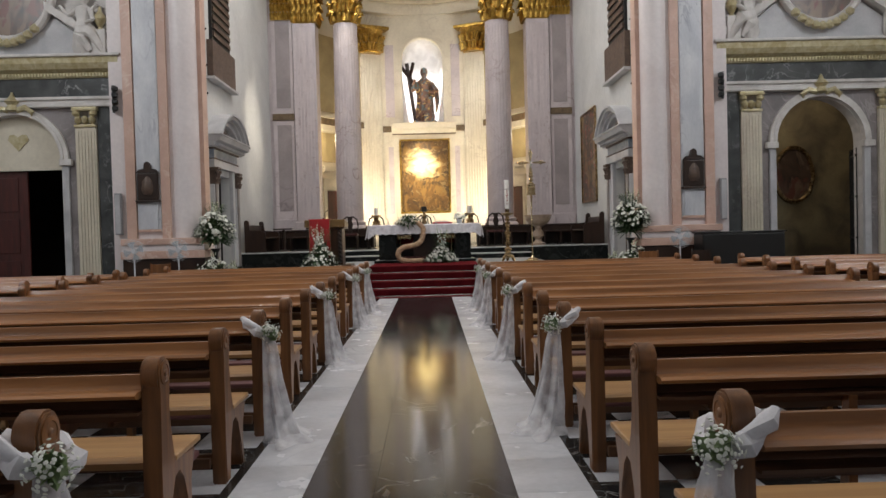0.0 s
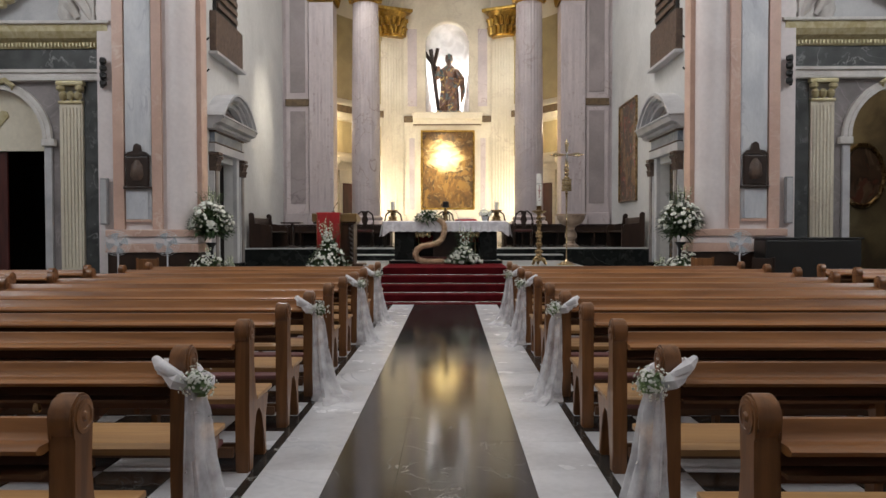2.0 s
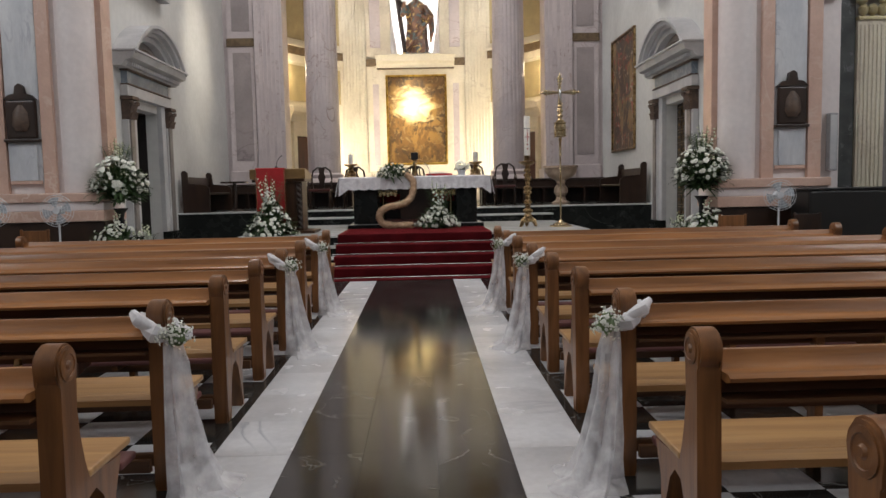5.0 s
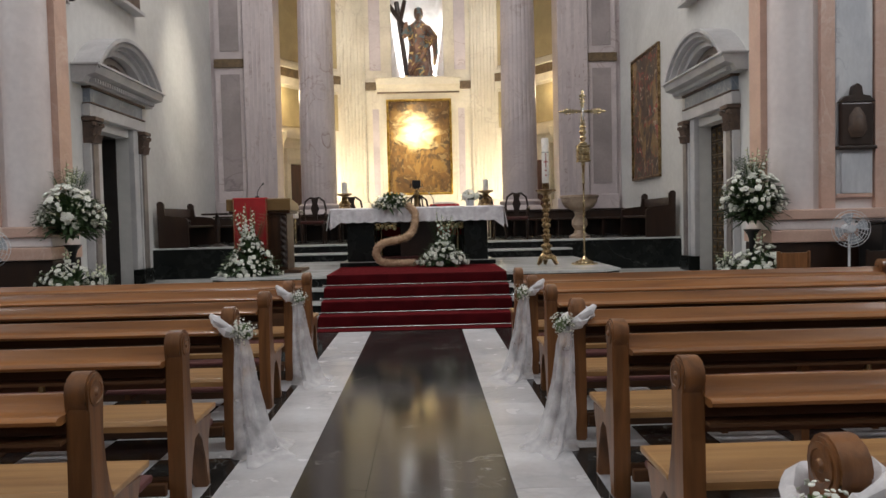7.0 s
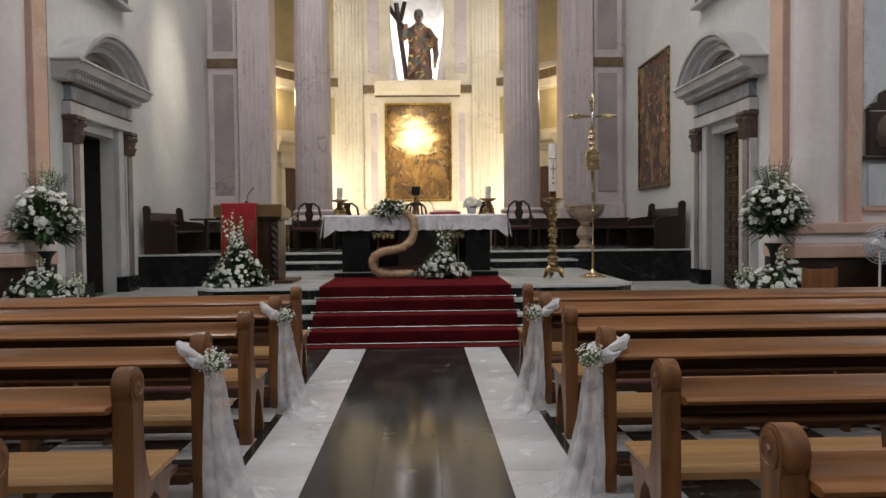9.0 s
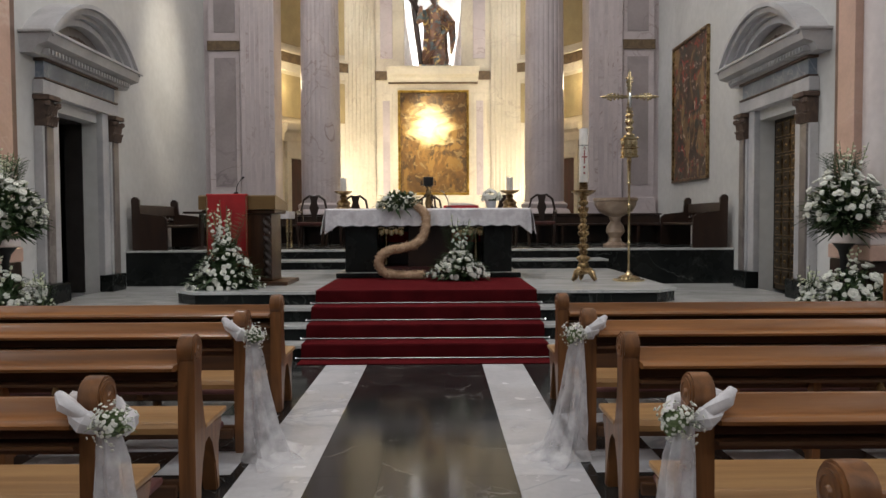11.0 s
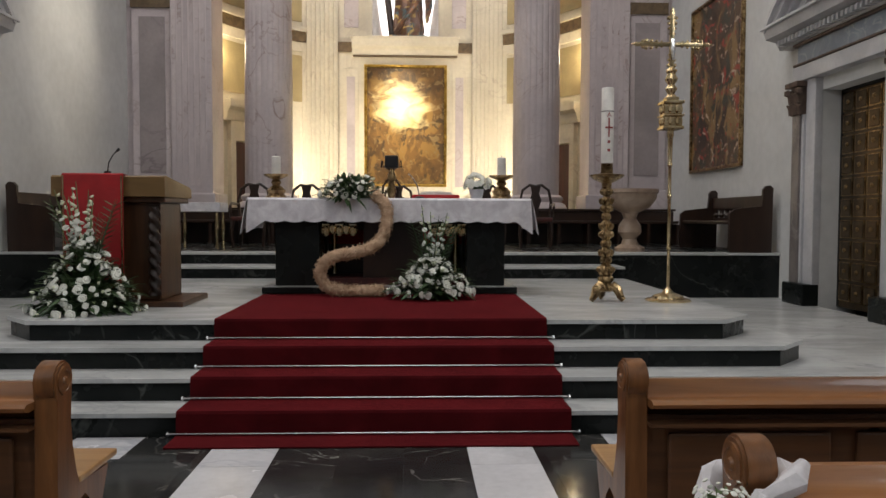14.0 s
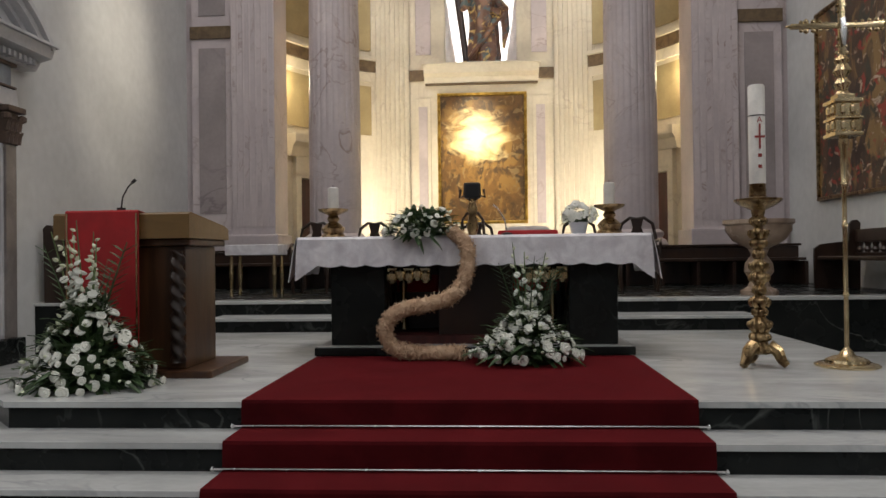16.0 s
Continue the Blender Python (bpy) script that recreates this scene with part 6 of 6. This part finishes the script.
part("foot", lathe(nb(), [(0.20, 0), (0.205, 0.012), (0.185, 0.025), (0.14, 0.03), (0.135, 0.05), (0.10, 0.07), (0.06, 0.08), (0.03, 0.12), (0.016, 0.14)], 64, ripple=lambda i, z: 1 + 0.07 * abs(math.sin(i * 0.3927)) * (z < 0.06)), "brass", xs, "lobed brass foot", True)
part("staff", lathe(nb(), [(0.016, 0.14), (0.016, 0.50), (0.024, 0.52), (0.016, 0.54), (0.016, 1.0), (0.024, 1.02), (0.016, 1.04), (0.016, 1.30), (0.026, 1.32), (0.020, 1.34), (0.024, 1.58), (0.034, 1.60), (0.03, 1.66)], 16), "brass", xs, smooth=True)
bm = nb()
for z0, z1, r in ((1.66, 1.69, 0.10), (1.69, 1.78, 0.085), (1.78, 1.80, 0.10), (1.80, 1.90, 0.082), (1.90, 1.93, 0.10), (1.93, 1.97, 0.06)):
    box(bm, -r, r, -r, r, z0, z1 - 0.001, 0.006)
for k in range(8):
    q = radians(45 * k + 22.5)
    for z in (1.735, 1.85):
        lathe(bm, [(0.008, -0.04), (0.02, -0.02), (0.022, 0.02), (0.006, 0.05)], 7, (0.09 * math.cos(q), 0.09 * math.sin(q), z))
part("knop", bm, "brass", xs, "tiered ornate brass knop")
part("upper_stem", lathe(nb(), [(0.05, 1.97), (0.03, 2.0), (0.055, 2.05), (0.03, 2.09), (0.06, 2.14), (0.035, 2.19), (0.05, 2.22), (0.02, 2.26)], 32, ripple=lambda i, z: 1 + 0.15 * math.sin(i * 1.178)), "brass", xs, smooth=True)
bm = nb()
box(bm, -0.022, 0.022, -0.012, 0.012, 2.22, 2.80, 0.004)
box(bm, -0.36, 0.36, -0.012, 0.012, 2.455, 2.495, 0.004)
for ux, uz in ((1, 0), (-1, 0), (0, 1), (0, -1)):
    for f, r in ((0.10, 0.016), (0.15, 0.022), (0.20, 0.028), (0.25, 0.032), (0.285, 0.024)):
        if uz and f > 0.26:
            continue
        for e in (-1, 1):
            bmesh.ops.create_icosphere(bm, subdivisions=1, radius=r * 0.62, matrix=Matrix.Translation((ux * f + uz * e * (0.018 + r * 0.5), 0, 2.475 + uz * f + abs(ux) * e * (0.018 + r * 0.5))) @ Matrix.Diagonal((1.2, 0.7, 1.2, 1)))
    tip = 0.40 if ux else 0.36
    if uz >= 0:
        tube(bm, [(ux * 0.30, 0, 2.475 + uz * 0.28), (ux * (tip - 0.04), 0, 2.475 + uz * (tip - 0.04)), (ux * tip, 0, 2.475 + uz * tip)], [0.022, 0.015, 0.003], 8)
part("cross", bm, "brass", xs, "gilt filigree cross with pointed ends", True)
part("corpus", tube(nb(), [(0, -0.03, 2.52), (0, -0.035, 2.43), (0.005, -0.03, 2.32)], [0.018, 0.024, 0.01], 8), "bone", xs, "silver figure shape", True)

# ---- font, chairs, benches on the presbytery ----
ft = thing("stone_font", pose(3.42, 22.4, 0.955), "brown stone font bowl on a baluster stem", "font")
part("stem", lathe(nb(), [(0.22, 0), (0.22, 0.05), (0.13, 0.10), (0.10, 0.18), (0.17, 0.28), (0.16, 0.38), (0.09, 0.48), (0.12, 0.56)], 22), "stone_font", ft, smooth=True)
part("bowl", lathe(nb(), [(0.12, 0.561), (0.30, 0.66), (0.38, 0.78), (0.38, 0.84), (0.41, 0.86), (0.41, 0.91), (0.36, 0.91), (0.3, 0.80), (0.05, 0.72)], 30), "stone_font", ft, smooth=True)


def carved_chair(x, y, rz=0, label="dark carved chair with an open splat back"):
    c = thing("carved_chair", pose(x, y, 0.955, 0, 0, rz), label, "chair", "presbytery chairs")
    part("seat", box(nb(), -0.27, 0.27, -0.25, 0.25, 0.42, 0.49, 0.02), "red_door", c)
    for sx in (-1, 1):
        part("front_leg", tube(nb(), [(sx * 0.24, -0.22, 0.42), (sx * 0.26, -0.25, 0.25), (sx * 0.24, -0.22, 0.0)], [0.035, 0.03, 0.025], 8), "dark_wood", c, smooth=True)
        part("back_leg", tube(nb(), [(sx * 0.23, 0.22, 0.44), (sx * 0.24, 0.28, 0.0)], 0.025, 8), "dark_wood", c)
        part("arm", tube(nb(), [(sx * 0.26, 0.2, 0.7), (sx * 0.3, -0.05, 0.71), (sx * 0.29, -0.18, 0.66), (sx * 0.28, -0.18, 0.48)], 0.022, 8), "dark_wood", c, smooth=True)
    part("back_frame", tube(nb(), [(-0.23, 0.23, 0.46), (-0.26, 0.26, 0.75), (-0.22, 0.28, 0.95), (-0.10, 0.28, 1.04), (0, 0.28, 1.02), (0.10, 0.28, 1.04), (0.22, 0.28, 0.95), (0.26, 0.26, 0.75), (0.23, 0.23, 0.46)], 0.025, 8), "dark_wood", c, smooth=True)
    part("splat", prism(nb(), [(-0.06, 0.49), (0.06, 0.49), (0.05, 0.62), (0.10, 0.78), (0.06, 0.9), (0.09, 1.02), (-0.09, 1.02), (-0.06, 0.9), (-0.10, 0.78), (-0.05, 0.62)], 0.255, 0.28), "dark_wood", c)
    return c


c0 = carved_chair(-2.45, 23.9)
for x, y, r in ((-1.62, 24.2, 0), (2.25, 23.8, -8), (1.5, 24.2, 0), (-0.05, 24.6, 0)):
    copy_thing(c0, pose(x, y, 0.955, 0, 0, r))


def bench(sx):
    b = thing("carved_bench", pose(sx * 4.98, 22.9, 0.955, 0, 0, -90 * sx), "dark carved wooden bench with a high back against the wall", "bench", "presbytery benches")
    part("seat", box(nb(), -0.95, 0.95, -0.25, 0.25, 0.40, 0.45, 0.015), "dark_wood", b)
    part("back", box(nb(), -0.93, 0.93, 0.26, 0.31, 0.452, 0.50, 0.01), "dark_wood", b)
    part("back_rail", box(nb(), -0.93, 0.93, 0.255, 0.315, 0.64, 0.82, 0.015), "dark_wood", b)
    for k in range(9):
        part("spindle", lathe(nb(), [(0.03, 0.501), (0.055, 0.54), (0.03, 0.58), (0.05, 0.639)], 8, (-0.84 + k * 0.21, 0.285, 0)), "dark_wood", b, smooth=True)
    for x in (-0.97, 0.97):
        part("end", prism(nb(), [(-0.28, 0), (0.33, 0), (0.34, 0.84), (0.345, 0.91), (0.30, 0.955), (0.245, 0.95), (0.20, 0.90), (0.20, 0.83), (0.18, 0.66), (-0.2, 0.62), (-0.28, 0.56)], x - 0.03, x + 0.03, "x"), "dark_wood", b, "scrolled bench end")


bench(-1)
bench(1)
for sx in (-1, 1):
    s = thing("choir_stall", pose(sx * 3.5, 25.75, 0.955), "dark wooden choir stall along the column pedestals", "choir stall", "choir stalls")
    part("back", box(nb(), -1.75, 1.75, 0.0, 0.08, 0, 0.62, 0.01), "dark_wood", s)
    part("seat", box(nb(), -1.7, 1.7, -0.42, -0.002, 0.38, 0.43, 0.01), "dark_wood", s)
    part("cap", box(nb(), -1.78, 1.78, -0.04, 0.12, 0.622, 0.66, 0.01), "dark_wood", s)
    for k in range(7):
        part("divider", box(nb(), -1.72 + k * 0.565, -1.67 + k * 0.565, -0.44, -0.002, 0, 0.37), "dark_wood", s)
ct = thing("credence_table", pose(-3.1, 23.3, 0.955), "small side table with a white cloth and gilt legs", "table")
part("top", box(nb(), -0.35, 0.35, -0.22, 0.22, 0.66, 0.70, 0.008), "dark_wood", ct)
part("cloth", box(nb(), -0.37, 0.37, -0.24, 0.24, 0.56, 0.706, 0.01), "cloth", ct, "white table cloth")
for x in (-0.3, 0.3):
    for y in (-0.18, 0.18):
        part("leg", lathe(nb(), [(0.03, 0), (0.02, 0.1), (0.035, 0.3), (0.02, 0.56)], 8, (x, y, 0)), "brass", ct, "gilt leg")
sm = thing("side_table", pose(-4.3, 22.6, 0.955), "small dark table with glass cruets beside the bench", "table")
part("top", box(nb(), -0.28, 0.28, -0.2, 0.2, 0.66, 0.70, 0.008), "dark_wood", sm)
part("stem", lathe(nb(), [(0.2, 0), (0.05, 0.06), (0.06, 0.4), (0.04, 0.66)], 12), "dark_wood", sm, smooth=True)

# ---- carpet over the steps ----
cw = 1.30
bm = nb()
prof = [(16.15, 0.012), (16.405, 0.012)]
for i in range(4):
    y0, z = 16.42 + TREAD * i, LEVEL * (i + 1)
    prof += [(y0 - 0.012, z - 0.005), (y0 - 0.004, z + 0.012), (y0 + TREAD - 0.014 if i < 3 else 19.22, z + 0.012)]
rows_ = []
low = [(y, z) for y, z in prof]
for y, z in low:
    rows_.append([bm.verts.new((-cw + 2 * cw * i / 20, y + 0.002 * math.sin(i * 1.3 + y * 9), z)) for i in range(21)])
for a, b in zip(rows_, rows_[1:]):
    for i in range(20):
        bm.faces.new((a[i], a[i + 1], b[i + 1], b[i]))
cp = part("carpet", bm, "carpet")
tagged(cp, "dark red carpet runner laid up the altar steps", "carpet")
sol = cp.modifiers.new("thick", "SOLIDIFY")
sol.thickness, sol.offset = 0.009, -1
for i in range(4):
    r = thing("carpet_rod", pose(0, 16.398 + TREAD * i, LEVEL * i + 0.024), "thin metal rod holding the carpet at the step", "carpet rod", "carpet rods")
    b = part("rod", tube(nb(), [(-cw - 0.05, 0, 0), (cw + 0.05, 0, 0)], 0.007, 8), "bone", r)
    for e in (-1, 1):
        part("finial", lathe(nb(), [(0.006, -0.015), (0.014, 0), (0.006, 0.015)], 8, (e * (cw + 0.05), 0, 0)), "bone", r)

# ---- fans, cabinet, chairs at the piers ----
def fan(x, y, rz):
    f = thing("pedestal_fan", pose(x, y, 0, 0, 0, rz), "white pedestal fan with a round guard", "fan", "pedestal fans")
    part("foot", lathe(nb(), [(0.2, 0), (0.2, 0.02), (0.03, 0.04)], 18), "fan_white", f)
    part("pole", lathe(nb(), [(0.015, 0.04), (0.015, 1.1)], 10), "fan_white", f)
    part("motor", tube(nb(), [(0, 0.12, 1.18), (0, -0.02, 1.18)], 0.06, 12), "fan_white", f, smooth=True)
    part("hub", tube(nb(), [(0, -0.10, 1.18), (0, -0.03, 1.18)], 0.05, 14), "fan_white", f, smooth=True)
    for k in range(4):
        a = radians(90 * k + 20)
        bm = nb()
        pts = [(0.04 * math.cos(a), 0.04 * math.sin(a)), (0.20 * math.cos(a - 0.5), 0.20 * math.sin(a - 0.5)), (0.20 * math.cos(a), 0.20 * math.sin(a)), (0.19 * math.cos(a + 0.35), 0.19 * math.sin(a + 0.35))]
        prism(bm, [(p, 1.18 + q) for p, q in pts], -0.07, -0.06)
        part("blade", bm, "fan_clear", f)
    bm = nb()
    for r in (0.08, 0.12, 0.16, 0.2, 0.235):
        tube(bm, [(r * math.cos(a), -0.11 + 0.05 * (r / 0.235) ** 2, 1.18 + r * math.sin(a)) for a in [2 * math.pi * i / 24 for i in range(25)]], 0.004, 4)
    for k in range(16):
        a = 2 * math.pi * k / 16
        tube(bm, [(0.04 * math.cos(a), -0.11, 1.18 + 0.04 * math.sin(a)), (0.235 * math.cos(a), -0.06, 1.18 + 0.235 * math.sin(a))], 0.003, 4)
    tagged(part("guard", bm, "fan_white", f, "wire guard"), kind="stuff")


fan(5.60, 16.1, -10)
fan(-5.30, 16.1, 8)
fan(-6.25, 16.1, 12)
bx = thing("black_cabinet", pose(7.1, 16.6, 0), "low black cloth-covered cabinet by the pier", "cabinet")
part("body", box(nb(), -0.92, 0.92, -0.3, 0.3, 0, 1.24, 0.04), "black", bx)
part("top", box(nb(), -0.95, 0.95, -0.32, 0.32, 1.242, 1.27, 0.01), "black", bx)


def rail_chair(x, y, mat, label):
    c = thing("wooden_chair", pose(x, y, 0), label, "chair", "chairs by the piers")
    part("seat", box(nb(), -0.22, 0.22, -0.22, 0.22, 0.43, 0.46, 0.01), mat, c)
    for a in (-0.2, 0.2):
        for b in (-0.2, 0.2):
            part("leg", box(nb(), a - 0.02, a + 0.02, b - 0.02, b + 0.02, 0, 0.43), mat, c)
        part("post", box(nb(), a - 0.02, a + 0.02, 0.19, 0.22, 0.461, 0.9, 0.006), mat, c)
    part("back_board", box(nb(), -0.18, 0.18, 0.195, 0.215, 0.6, 0.88, 0.006), mat, c)


rail_chair(4.95, 16.05, "post_wood", "brown wooden chair by the fan")
rail_chair(-5.75, 16.05, "post_wood", "brown wooden chair between the fans")
rail_chair(6.1, 16.0, "dark_wood", "dark wooden chair by the pier")
